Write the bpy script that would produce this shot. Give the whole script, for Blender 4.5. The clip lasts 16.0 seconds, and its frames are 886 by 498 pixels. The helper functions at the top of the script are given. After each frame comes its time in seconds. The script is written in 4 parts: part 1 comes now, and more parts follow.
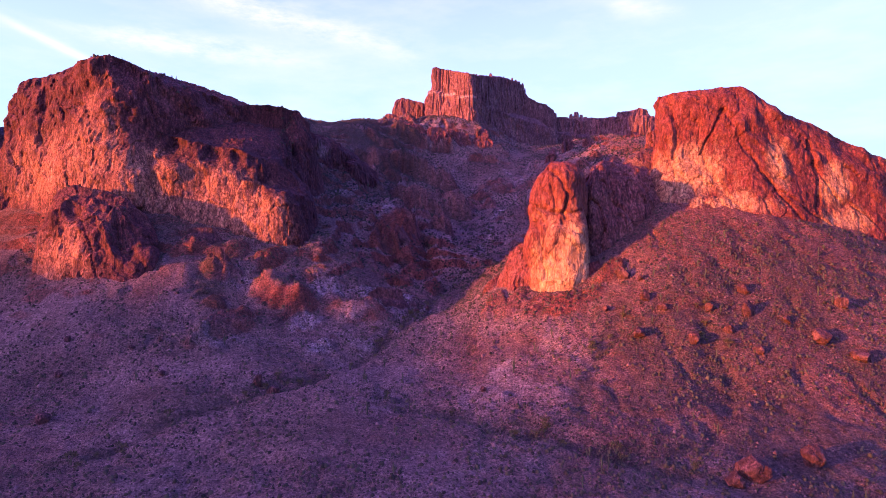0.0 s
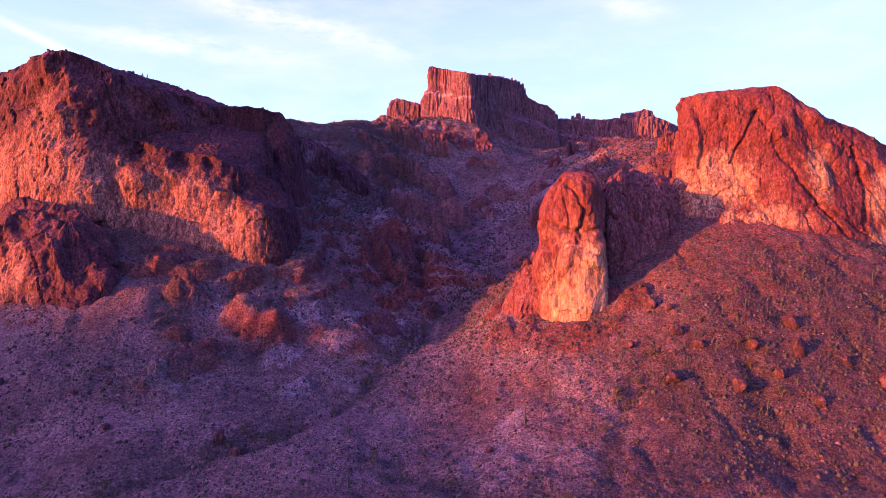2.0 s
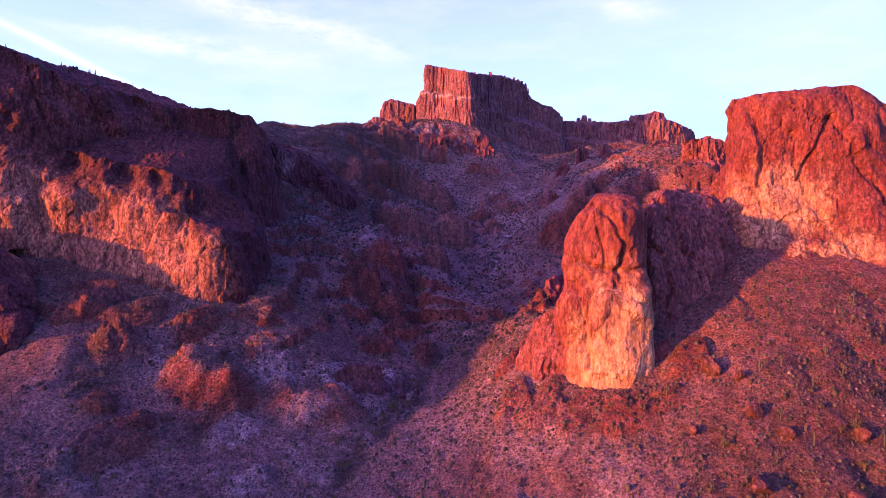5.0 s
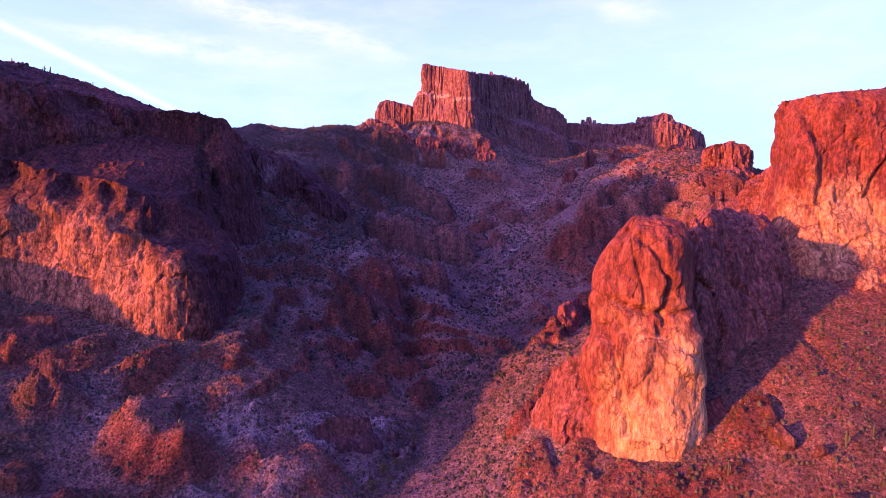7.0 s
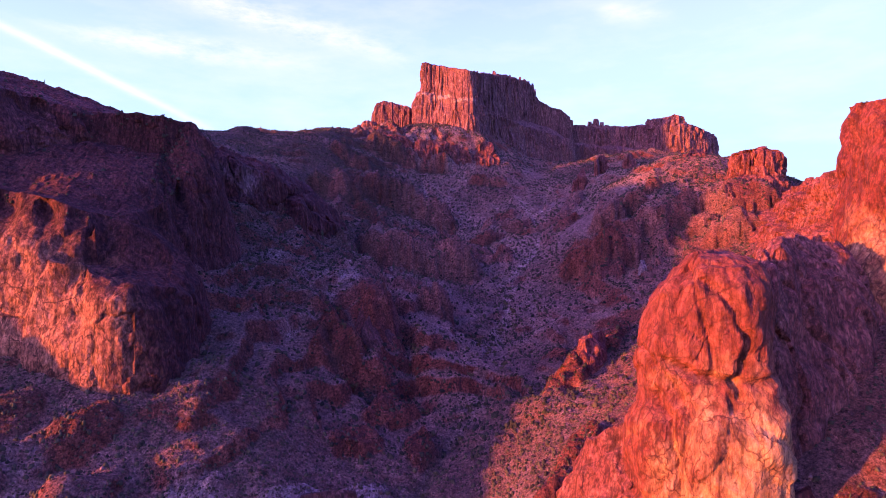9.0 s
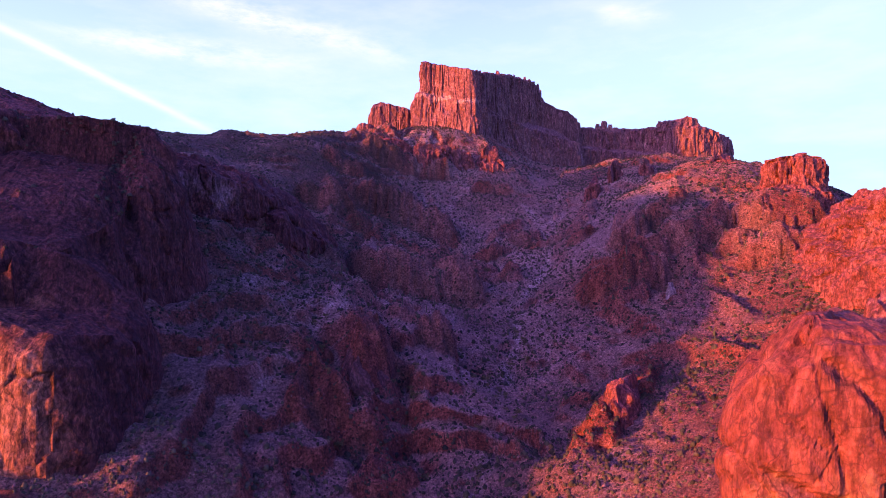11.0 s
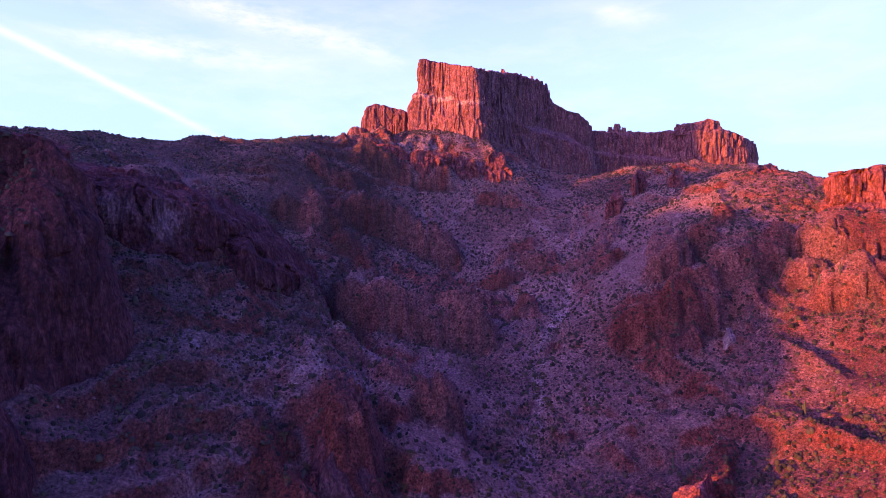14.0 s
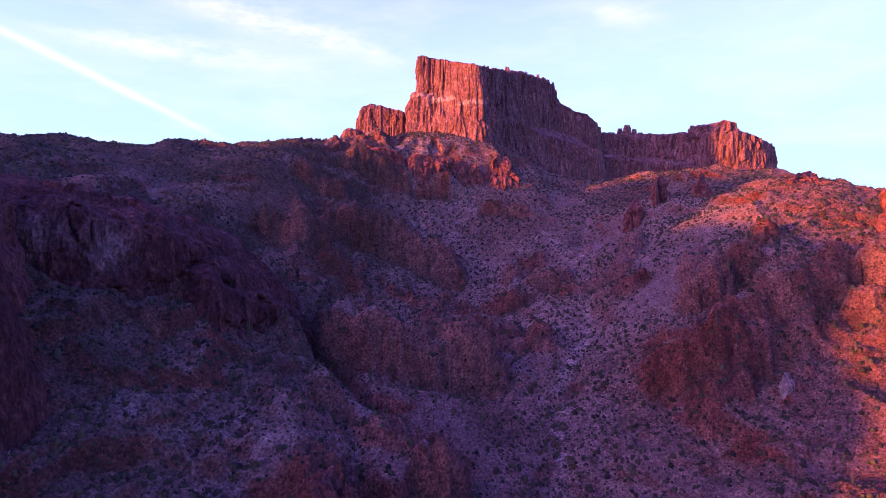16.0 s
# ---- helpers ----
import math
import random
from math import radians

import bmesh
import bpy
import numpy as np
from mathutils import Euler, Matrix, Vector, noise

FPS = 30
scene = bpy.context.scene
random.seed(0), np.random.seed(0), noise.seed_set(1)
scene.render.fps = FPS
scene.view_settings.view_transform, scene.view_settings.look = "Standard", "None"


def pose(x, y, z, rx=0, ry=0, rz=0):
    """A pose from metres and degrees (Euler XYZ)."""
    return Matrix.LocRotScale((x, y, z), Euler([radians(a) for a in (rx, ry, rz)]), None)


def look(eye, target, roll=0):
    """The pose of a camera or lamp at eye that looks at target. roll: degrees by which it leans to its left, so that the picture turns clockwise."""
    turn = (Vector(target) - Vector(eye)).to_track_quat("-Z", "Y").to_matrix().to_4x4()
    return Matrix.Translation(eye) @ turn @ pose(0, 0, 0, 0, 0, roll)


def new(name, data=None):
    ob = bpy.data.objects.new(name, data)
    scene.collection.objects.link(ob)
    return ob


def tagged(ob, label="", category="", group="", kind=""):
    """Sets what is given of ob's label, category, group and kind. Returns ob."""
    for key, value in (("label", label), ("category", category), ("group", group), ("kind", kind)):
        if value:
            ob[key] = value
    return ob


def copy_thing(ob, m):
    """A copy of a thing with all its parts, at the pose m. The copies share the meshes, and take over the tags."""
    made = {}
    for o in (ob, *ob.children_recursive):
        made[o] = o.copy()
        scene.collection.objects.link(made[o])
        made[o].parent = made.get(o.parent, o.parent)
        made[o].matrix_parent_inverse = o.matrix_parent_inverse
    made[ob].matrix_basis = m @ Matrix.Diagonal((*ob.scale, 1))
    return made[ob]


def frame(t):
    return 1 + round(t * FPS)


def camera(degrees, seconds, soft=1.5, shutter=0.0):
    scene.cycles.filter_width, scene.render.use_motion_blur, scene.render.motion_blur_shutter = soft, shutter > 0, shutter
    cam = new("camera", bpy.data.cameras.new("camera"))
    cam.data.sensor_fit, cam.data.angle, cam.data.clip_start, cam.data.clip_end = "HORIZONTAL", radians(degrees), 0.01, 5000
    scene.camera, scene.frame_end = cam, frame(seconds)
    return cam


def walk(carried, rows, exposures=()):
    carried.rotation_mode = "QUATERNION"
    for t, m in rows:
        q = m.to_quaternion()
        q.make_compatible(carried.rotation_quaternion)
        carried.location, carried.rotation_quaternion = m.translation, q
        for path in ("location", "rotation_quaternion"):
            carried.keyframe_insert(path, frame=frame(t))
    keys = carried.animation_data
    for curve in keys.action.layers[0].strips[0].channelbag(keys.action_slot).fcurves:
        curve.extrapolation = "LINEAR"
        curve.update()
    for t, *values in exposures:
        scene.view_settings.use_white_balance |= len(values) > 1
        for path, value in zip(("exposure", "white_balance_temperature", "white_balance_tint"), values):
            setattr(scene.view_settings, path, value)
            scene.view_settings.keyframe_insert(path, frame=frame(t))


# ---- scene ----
cam = camera(75.8, 16.0, 0.6)
METRES, EYE, TILT, LEAN, TURN = 400.0, 120.0, -3.0, 0.0, 0.0
ROWS = [
    (0.0, 0.0, 0.0, 0.0, -0.0, 0.0, 0.0),
    (0.5, -0.0004, 0.03, 0.0082, -0.12, 0.03, 0.02),
    (1.0, -0.0006, 0.0602, 0.0164, -0.2, 0.07, 0.04),
    (1.5, -0.0009, 0.0901, 0.0244, -0.27, 0.05, 0.04),
    (2.0, -0.0013, 0.1205, 0.0326, -0.34, 0.04, 0.04),
    (2.5, -0.0015, 0.1506, 0.0408, -0.43, 0.04, 0.04),
    (3.0, -0.0015, 0.1811, 0.0487, -0.45, 0.09, 0.03),
    (3.5, -0.002, 0.2112, 0.0569, -0.54, 0.07, 0.02),
    (4.0, -0.0023, 0.2413, 0.0649, -0.59, 0.06, 0.02),
    (6.5, -0.0045, 0.3921, 0.1059, -0.88, 0.18, -0.02),
    (7.0, -0.005, 0.4226, 0.1139, -0.94, 0.17, -0.0),
    (7.5, -0.0053, 0.4528, 0.1219, -0.97, 0.2, 0.03),
    (8.0, -0.0054, 0.4832, 0.13, -0.95, 0.21, 0.02),
    (8.5, -0.0061, 0.5132, 0.1381, -1.0, 0.21, -0.01),
    (9.0, -0.0065, 0.5436, 0.1462, -1.0, 0.26, 0.0),
    (11.5, -0.0079, 0.6956, 0.1859, -1.05, 0.42, 0.07),
    (12.0, -0.0079, 0.7257, 0.1939, -1.05, 0.45, 0.11),
    (12.5, -0.0082, 0.7561, 0.202, -1.05, 0.47, 0.09),
    (13.0, -0.0087, 0.786, 0.2098, -1.08, 0.47, 0.08),
    (13.5, -0.0091, 0.8157, 0.2178, -1.11, 0.49, 0.1),
    (14.0, -0.0095, 0.8456, 0.2262, -1.14, 0.52, 0.12),
    (14.5, -0.0099, 0.8753, 0.2348, -1.18, 0.5, 0.11),
    (15.0, -0.0104, 0.9058, 0.243, -1.21, 0.51, 0.08),
    (15.5, -0.0104, 0.9358, 0.2509, -1.22, 0.52, 0.14),
    (16.0, -0.0108, 0.9658, 0.259, -1.24, 0.5, 0.1),
]
walk(cam, [(t, pose(0, 0, EYE, TILT, LEAN, TURN) @ pose(METRES * x, METRES * y, METRES * z, 90 + pitch, roll, yaw)) for t, x, y, z, yaw, pitch, roll in ROWS], exposures=[(0.0, 1.98, 6500, 100)])

# ---- light ----
SUN_AZ, SUN_EL = 66.5, 6.2          # degrees: the sun stands behind and to the left, this far round from behind, and this high
to_sun = Vector((-math.sin(radians(SUN_AZ)) * math.cos(radians(SUN_EL)), -math.cos(radians(SUN_AZ)) * math.cos(radians(SUN_EL)), math.sin(radians(SUN_EL))))
sun = new("sun", bpy.data.lights.new("sun", "SUN"))
sun.data.energy, sun.data.angle, sun.data.color = 4.2, radians(1.4), (1.0, 0.42, 0.0)
sun.matrix_world = look((-500, -300, 900), Vector((-500, -300, 900)) - to_sun)

world = bpy.data.worlds.new("world")
scene.world = world
world.use_nodes = True
wn, wl = world.node_tree.nodes, world.node_tree.links
wn.clear()
sky = wn.new("ShaderNodeTexSky")
sky.sky_type, sky.sun_disc = "NISHITA", False
sky.sun_elevation, sky.sun_rotation = radians(SUN_EL), radians(180.0 + SUN_AZ)
sky.air_density, sky.dust_density, sky.ozone_density = 1.0, 0.8, 2.5
back = wn.new("ShaderNodeBackground")
back.inputs["Strength"].default_value = 0.15
out = wn.new("ShaderNodeOutputWorld")
wl.new(back.outputs[0], out.inputs["Surface"])
heaven = wn.new("ShaderNodeTexCoord").outputs["Generated"]


def wmath(op, a, b=None):
    n = wn.new("ShaderNodeMath")
    n.operation = op
    for sock, v in zip(n.inputs, (a, b)):
        if isinstance(v, (int, float)):
            sock.default_value = v
        elif v is not None:
            wl.new(v, sock)
    return n.outputs[0]


def wdot(v):
    n = wn.new("ShaderNodeVectorMath")
    n.operation = "DOT_PRODUCT"
    wl.new(heaven, n.inputs[0])
    n.inputs[1].default_value = v
    return n.outputs["Value"]


def wnoise(scale, stretch, detail=7.0, turn=0.0, rough=0.6):
    mp = wn.new("ShaderNodeMapping")
    mp.inputs["Rotation"].default_value = (0, turn, 0)
    mp.inputs["Scale"].default_value = stretch
    wl.new(heaven, mp.inputs[0])
    n = wn.new("ShaderNodeTexNoise")
    n.inputs["Scale"].default_value, n.inputs["Detail"].default_value, n.inputs["Roughness"].default_value = scale, detail, rough
    wl.new(mp.outputs[0], n.inputs["Vector"])
    return n.outputs["Fac"]


def band(a, b, width, ends, puff, fray):
    """A streak of cloud from the direction a to b, so many radians wide, bent and frayed by puff; it thins out towards b."""
    a, b = Vector(a).normalized(), Vector(b).normalized()
    n = a.cross(b).normalized()
    mid = (a + b).normalized()
    along = (b - a).normalized()
    off = wmath("ADD", wdot(n), wmath("MULTIPLY", wmath("SUBTRACT", puff, 0.5), width * fray))
    off = wmath("POWER", wmath("ABSOLUTE", wmath("DIVIDE", off, width)), 2.0)
    half = a.angle(b) / 2
    far = wmath("POWER", wmath("ABSOLUTE", wmath("DIVIDE", wdot(along), half * ends)), 4.0)
    fade = wmath("SUBTRACT", 0.75, wmath("MULTIPLY", wdot(along), 0.25 / half))
    front = wmath("GREATER_THAN", wdot(mid), 0.2)
    return wmath("MULTIPLY", wmath("MULTIPLY", front, fade), wmath("POWER", 2.718, wmath("MULTIPLY", wmath("ADD", off, far), -1.0)))


wisp = wnoise(5.0, (1.0, 1.0, 3.5), 9.0, 0.25)
curl = wnoise(16.0, (1.0, 1.0, 3.0), 8.0, 0.2, 0.68)
torn = wmath("MULTIPLY", wmath("MAXIMUM", wmath("SUBTRACT", curl, 0.3), 0.0), 2.6)
cloud = wmath("MULTIPLY", wmath("MAXIMUM", wmath("SUBTRACT", wisp, 0.44), 0.0), 0.9)
cloud = wmath("ADD", cloud, wmath("MULTIPLY", band((-0.5847, 0.7661, 0.2668), (-0.3321, 0.9336, 0.1349), 0.0055, 1.0, curl, 1.4), 0.7))
for ca, cb, w, k in (((-0.4892, 0.8308, 0.2655), (-0.2115, 0.94, 0.25), 0.017, 0.85), ((-0.3911, 0.8638, 0.3396), (-0.2583, 0.907, 0.318), 0.021, 0.75), ((-0.2883, 0.907, 0.3246), (-0.04, 0.9597, 0.268), 0.022, 0.85), ((0.27, 0.9, 0.325), (0.36, 0.88, 0.315), 0.014, 0.6)):
    cloud = wmath("ADD", cloud, wmath("MULTIPLY", wmath("MULTIPLY", band(ca, cb, w, 1.15, wisp, 2.6), torn), k))
cloud = wmath("MINIMUM", cloud, 1.0)


def wmix(fac, a, b, kind="MIX"):
    n = wn.new("ShaderNodeMix")
    n.data_type, n.blend_type = "RGBA", kind
    wl.new(fac, n.inputs["Factor"])
    wl.new(a, n.inputs["A"])
    n.inputs["B"].default_value = (*b, 1)
    return n.outputs["Result"]


# thin haze that thickens all round towards the horizon, then the clouds
low = wn.new("ShaderNodeMapRange")
low.interpolation_type = "SMOOTHSTEP"
low.inputs["From Min"].default_value, low.inputs["From Max"].default_value = 0.1, 0.62
low.inputs["To Min"].default_value, low.inputs["To Max"].default_value = 0.95, 0.0
wl.new(wdot((0, 0, 1)), low.inputs["Value"])
full = wn.new("ShaderNodeValue")
full.outputs[0].default_value = 1.0
dusk = wmix(full.outputs[0], sky.outputs[0], (0.9, 0.98, 2.5), "MULTIPLY")
hazy = wmix(low.outputs[0], dusk, (0.6, 1.92, 1.72))
# the warm glow round the low sun
glow = wn.new("ShaderNodeMapRange")
glow.interpolation_type = "SMOOTHSTEP"
glow.inputs["From Min"].default_value, glow.inputs["From Max"].default_value = 0.55, 1.0
wl.new(wdot(to_sun), glow.inputs["Value"])
hazy = wmix(glow.outputs[0], hazy, (6.3, 4.5, 3.3), "ADD")
wl.new(wmix(cloud, hazy, (1.4, 2.35, 1.9)), back.inputs["Color"])


# ---- noise ----
def lattice(ix, iy, iz, seed):
    h = (ix * 374761393 + iy * 668265263 + iz * 2147483647 + seed * 974634777) & 0xFFFFFFFF
    h = ((h ^ (h >> 13)) * 1274126177) & 0xFFFFFFFF
    h = ((h ^ (h >> 16)) * 2246822519) & 0xFFFFFFFF
    return ((h ^ (h >> 15)) & 0xFFFFFF) / float(0xFFFFFF)


def vnoise(x, y, z, seed=0):
    """Smooth noise of -1 to 1 at a step of 1."""
    x, y, z = np.broadcast_arrays(np.asarray(x, float), np.asarray(y, float), np.asarray(z, float))
    fx, fy, fz = np.floor(x), np.floor(y), np.floor(z)
    ix, iy, iz = fx.astype(np.int64), fy.astype(np.int64), fz.astype(np.int64)
    u, v, w = x - fx, y - fy, z - fz
    u, v, w = (q * q * q * (q * (q * 6 - 15) + 10) for q in (u, v, w))
    r = 0
    for a in (0, 1):
        for b in (0, 1):
            for c in (0, 1):
                k = (u if a else 1 - u) * (v if b else 1 - v) * (w if c else 1 - w)
                r = r + k * lattice(ix + a, iy + b, iz + c, seed)
    return r * 2 - 1


def fbm(x, y, z, octaves=4, seed=0, gain=0.5):
    r, amp, tot = 0, 1.0, 0.0
    for i in range(octaves):
        f = 2.03 ** i
        r = r + amp * vnoise(x * f + 17.3 * i, y * f - 9.1 * i, z * f + 4.7 * i, seed + i)
        tot += amp
        amp *= gain
    return r / tot


def ridged(x, y, z, octaves=3, seed=0):
    r, amp, tot = 0, 1.0, 0.0
    for i in range(octaves):
        f = 2.07 ** i
        r = r + amp * (1 - np.abs(vnoise(x * f + 5.1 * i, y * f, z * f - 3.3 * i, seed + i)) * 2)
        tot += amp
        amp *= 0.5
    return r / tot


def blocks(x, y, z, seed=0):
    """Broken rock: a random value for each block of a step of 1, and how near the joint is (0 at the joint)."""
    x, y, z = np.asarray(x, float) + 0.35 * vnoise(x * 1.3, y * 1.3, z * 1.3, seed + 7), np.asarray(y, float), np.asarray(z, float)
    fx, fy, fz = np.floor(x - 0.5).astype(np.int64), np.floor(y - 0.5).astype(np.int64), np.floor(z - 0.5).astype(np.int64)
    f1, f2, val = np.full(x.shape, 9.0), np.full(x.shape, 9.0), np.zeros(x.shape)
    for a in (0, 1):
        for b in (0, 1):
            for c in (0, 1):
                i, j, k = fx + a, fy + b, fz + c
                d = (i + 0.15 + 0.7 * lattice(i, j, k, seed) - x) ** 2 + (j + 0.15 + 0.7 * lattice(i, j, k, seed + 1) - y) ** 2 + (k + 0.15 + 0.7 * lattice(i, j, k, seed + 2) - z) ** 2
                near = d < f1
                f2 = np.where(near, f1, np.minimum(f2, d))
                val = np.where(near, lattice(i, j, k, seed + 3), val)
                f1 = np.where(near, d, f1)
    return val * 2 - 1, np.clip((np.sqrt(f2) - np.sqrt(f1)) * 5, 0, 1)


def smooth(a, b, v):
    q = np.clip((v - a) / (b - a), 0, 1)
    return q * q * (3 - 2 * q)


# ---- materials ----
def material(name):
    m = bpy.data.materials.new(name)
    m.use_nodes = True
    nt = m.node_tree
    nt.nodes.clear()
    o = nt.nodes.new("ShaderNodeOutputMaterial")
    b = nt.nodes.new("ShaderNodeBsdfPrincipled")
    nt.links.new(b.outputs[0], o.inputs[0])
    b.inputs["Specular IOR Level"].default_value = 0.15
    return m, nt, b


def tex(nt, scale, detail=6.0, rough=0.6, stretch=(1, 1, 1), vec=None):
    if vec is None:
        vec = nt.nodes.new("ShaderNodeTexCoord").outputs["Object"]
    mp = nt.nodes.new("ShaderNodeMapping")
    mp.inputs["Scale"].default_value = stretch
    n = nt.nodes.new("ShaderNodeTexNoise")
    n.inputs["Scale"].default_value, n.inputs["Detail"].default_value, n.inputs["Roughness"].default_value = scale, detail, rough
    nt.links.new(vec, mp.inputs[0])
    nt.links.new(mp.outputs[0], n.inputs["Vector"])
    return n.outputs["Fac"]


def ramp(nt, fac, stops):
    r = nt.nodes.new("ShaderNodeValToRGB")
    e = r.color_ramp.elements
    while len(e) < len(stops):
        e.new(0.5)
    for k, (p, c) in zip(e, stops):
        k.position = p
        k.color = (*c, 1) if len(c) == 3 else c
    nt.links.new(fac, r.inputs[0])
    return r.outputs["Color"]


def grey(nt, fac, a, b):
    return ramp(nt, fac, [(a, (0, 0, 0)), (b, (1, 1, 1))])


def mix(nt, fac, a, b, kind="MIX"):
    m = nt.nodes.new("ShaderNodeMix")
    m.data_type, m.blend_type = "RGBA", kind
    for sock, v in ((m.inputs["Factor"], fac), (m.inputs["A"], a), (m.inputs["B"], b)):
        if isinstance(v, (int, float)):
            sock.default_value = v
        elif isinstance(v, tuple):
            sock.default_value = (*v, 1)
        else:
            nt.links.new(v, sock)
    return m.outputs["Result"]


def bump(nt, b, height, strength, distance):
    k = nt.nodes.new("ShaderNodeBump")
    k.inputs["Strength"].default_value, k.inputs["Distance"].default_value = strength, distance
    nt.links.new(height, k.inputs["Height"])
    old = b.inputs["Normal"].links
    if old:
        nt.links.new(old[0].from_socket, k.inputs["Normal"])
    nt.links.new(k.outputs[0], b.inputs["Normal"])


def rock_material(name, low, mid, pale, varnish, streak=0.35, scars=(), grain=0.95, clean=((0.25, 0.072, 0.037), (0.37, 0.128, 0.062), (0.46, 0.18, 0.092))):
    """Rock with stains, varnish streaks and paler scars of fresh rock: (x, y, z, half width, half depth, half height)."""
    m, nt, b = material(name)
    col = ramp(nt, tex(nt, 0.035, 8, 0.65), [(0.3, low), (0.55, mid), (0.75, pale)])
    col = mix(nt, grey(nt, tex(nt, 0.22, 8, 0.7, (1, 1, 0.45)), 0.5, 0.72), col, pale)
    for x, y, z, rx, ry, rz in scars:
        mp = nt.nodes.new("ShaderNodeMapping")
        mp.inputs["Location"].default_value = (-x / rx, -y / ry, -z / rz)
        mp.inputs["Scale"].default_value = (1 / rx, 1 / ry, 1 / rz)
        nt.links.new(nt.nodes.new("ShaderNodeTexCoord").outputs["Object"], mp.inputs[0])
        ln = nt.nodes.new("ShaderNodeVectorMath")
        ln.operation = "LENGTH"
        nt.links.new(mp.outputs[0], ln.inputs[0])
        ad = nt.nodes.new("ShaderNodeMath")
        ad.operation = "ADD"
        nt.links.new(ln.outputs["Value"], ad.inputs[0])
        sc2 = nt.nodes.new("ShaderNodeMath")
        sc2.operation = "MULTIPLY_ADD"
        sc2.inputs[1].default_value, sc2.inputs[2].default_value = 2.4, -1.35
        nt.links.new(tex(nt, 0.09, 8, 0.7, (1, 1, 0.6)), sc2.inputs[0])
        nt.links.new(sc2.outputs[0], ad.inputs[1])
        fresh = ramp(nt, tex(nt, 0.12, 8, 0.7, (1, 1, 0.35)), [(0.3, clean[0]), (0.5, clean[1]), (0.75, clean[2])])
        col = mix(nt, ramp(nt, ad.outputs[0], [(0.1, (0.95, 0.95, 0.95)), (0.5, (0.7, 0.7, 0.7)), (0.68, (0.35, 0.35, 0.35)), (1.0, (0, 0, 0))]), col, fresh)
    dark = grey(nt, tex(nt, 0.3, 6, 0.65, (1, 1, 0.12)), 0.52, 0.7)
    sc = nt.nodes.new("ShaderNodeMath")
    sc.operation = "MULTIPLY"
    sc.inputs[1].default_value = streak * 2
    nt.links.new(dark, sc.inputs[0])
    col = mix(nt, sc.outputs[0], col, varnish)
    col = mix(nt, grain, col, ramp(nt, tex(nt, 0.8, 10, 0.74, (1, 1, 0.6)), [(0.34, (0.22, 0.2, 0.2)), (0.5, (0.85, 0.85, 0.85)), (0.66, (1.75, 1.75, 1.75))]), "MULTIPLY")
    col = mix(nt, 0.65, col, ramp(nt, tex(nt, 0.6, 6, 0.7, (1, 1, 0.2)), [(0.4, (0.35, 0.33, 0.33)), (0.52, (1, 1, 1)), (0.66, (1.35, 1.35, 1.35))]), "MULTIPLY")
    for size, wide, amount in ((0.085, 0.02, 0.8), (0.26, 0.035, 0.6)):
        vo = nt.nodes.new("ShaderNodeTexVoronoi")
        vo.feature = "DISTANCE_TO_EDGE"
        vo.inputs["Scale"].default_value = size
        mp = nt.nodes.new("ShaderNodeMapping")
        mp.inputs["Scale"].default_value = (1, 1, 0.4)
        wv = nt.nodes.new("ShaderNodeTexNoise")
        wv.inputs["Scale"].default_value, wv.inputs["Detail"].default_value = 0.12, 5.0
        co = nt.nodes.new("ShaderNodeTexCoord").outputs["Object"]
        nt.links.new(co, wv.inputs["Vector"])
        wa = nt.nodes.new("ShaderNodeVectorMath")
        wa.operation = "MULTIPLY_ADD"
        nt.links.new(wv.outputs["Color"], wa.inputs[0])
        wa.inputs[1].default_value = (9, 9, 9)
        nt.links.new(co, wa.inputs[2])
        nt.links.new(wa.outputs[0], mp.inputs[0])
        nt.links.new(mp.outputs[0], vo.inputs["Vector"])
        line = ramp(nt, vo.outputs["Distance"], [(0.0, (amount, amount, amount)), (wide, (0, 0, 0))])
        col = mix(nt, line, col, varnish)
    nt.links.new(col, b.inputs["Base Color"])
    b.inputs["Roughness"].default_value = 0.92
    wave = nt.nodes.new("ShaderNodeTexWave")
    wave.bands_direction = "DIAGONAL"
    wave.inputs["Scale"].default_value, wave.inputs["Distortion"].default_value = 0.09, 14.0
    wave.inputs["Detail"].default_value, wave.inputs["Detail Scale"].default_value, wave.inputs["Detail Roughness"].default_value = 4.0, 0.6, 0.6
    nt.links.new(nt.nodes.new("ShaderNodeTexCoord").outputs["Object"], wave.inputs["Vector"])
    bump(nt, b, wave.outputs["Fac"], 0.2, 1.0)
    cell = nt.nodes.new("ShaderNodeTexVoronoi")
    cell.inputs["Scale"].default_value = 0.45
    nt.links.new(nt.nodes.new("ShaderNodeTexCoord").outputs["Object"], cell.inputs["Vector"])
    bump(nt, b, cell.outputs["Distance"], 0.5, 0.9)
    bump(nt, b, tex(nt, 0.22, 12, 0.62, (1, 1, 0.6)), 0.8, 1.6)
    bump(nt, b, tex(nt, 0.5, 5, 0.6, (1, 1, 0.2)), 0.5, 1.2)
    bump(nt, b, tex(nt, 1.3, 8, 0.7), 0.9, 0.7)
    return m


ROCK = rock_material("red_volcanic_rock", (0.11, 0.031, 0.027), (0.19, 0.056, 0.043), (0.27, 0.10, 0.078), (0.05, 0.018, 0.018))
CLIFF = rock_material("red_cliff_rock", (0.105, 0.023, 0.017), (0.165, 0.038, 0.025), (0.22, 0.065, 0.04), (0.06, 0.018, 0.015), 0.35,
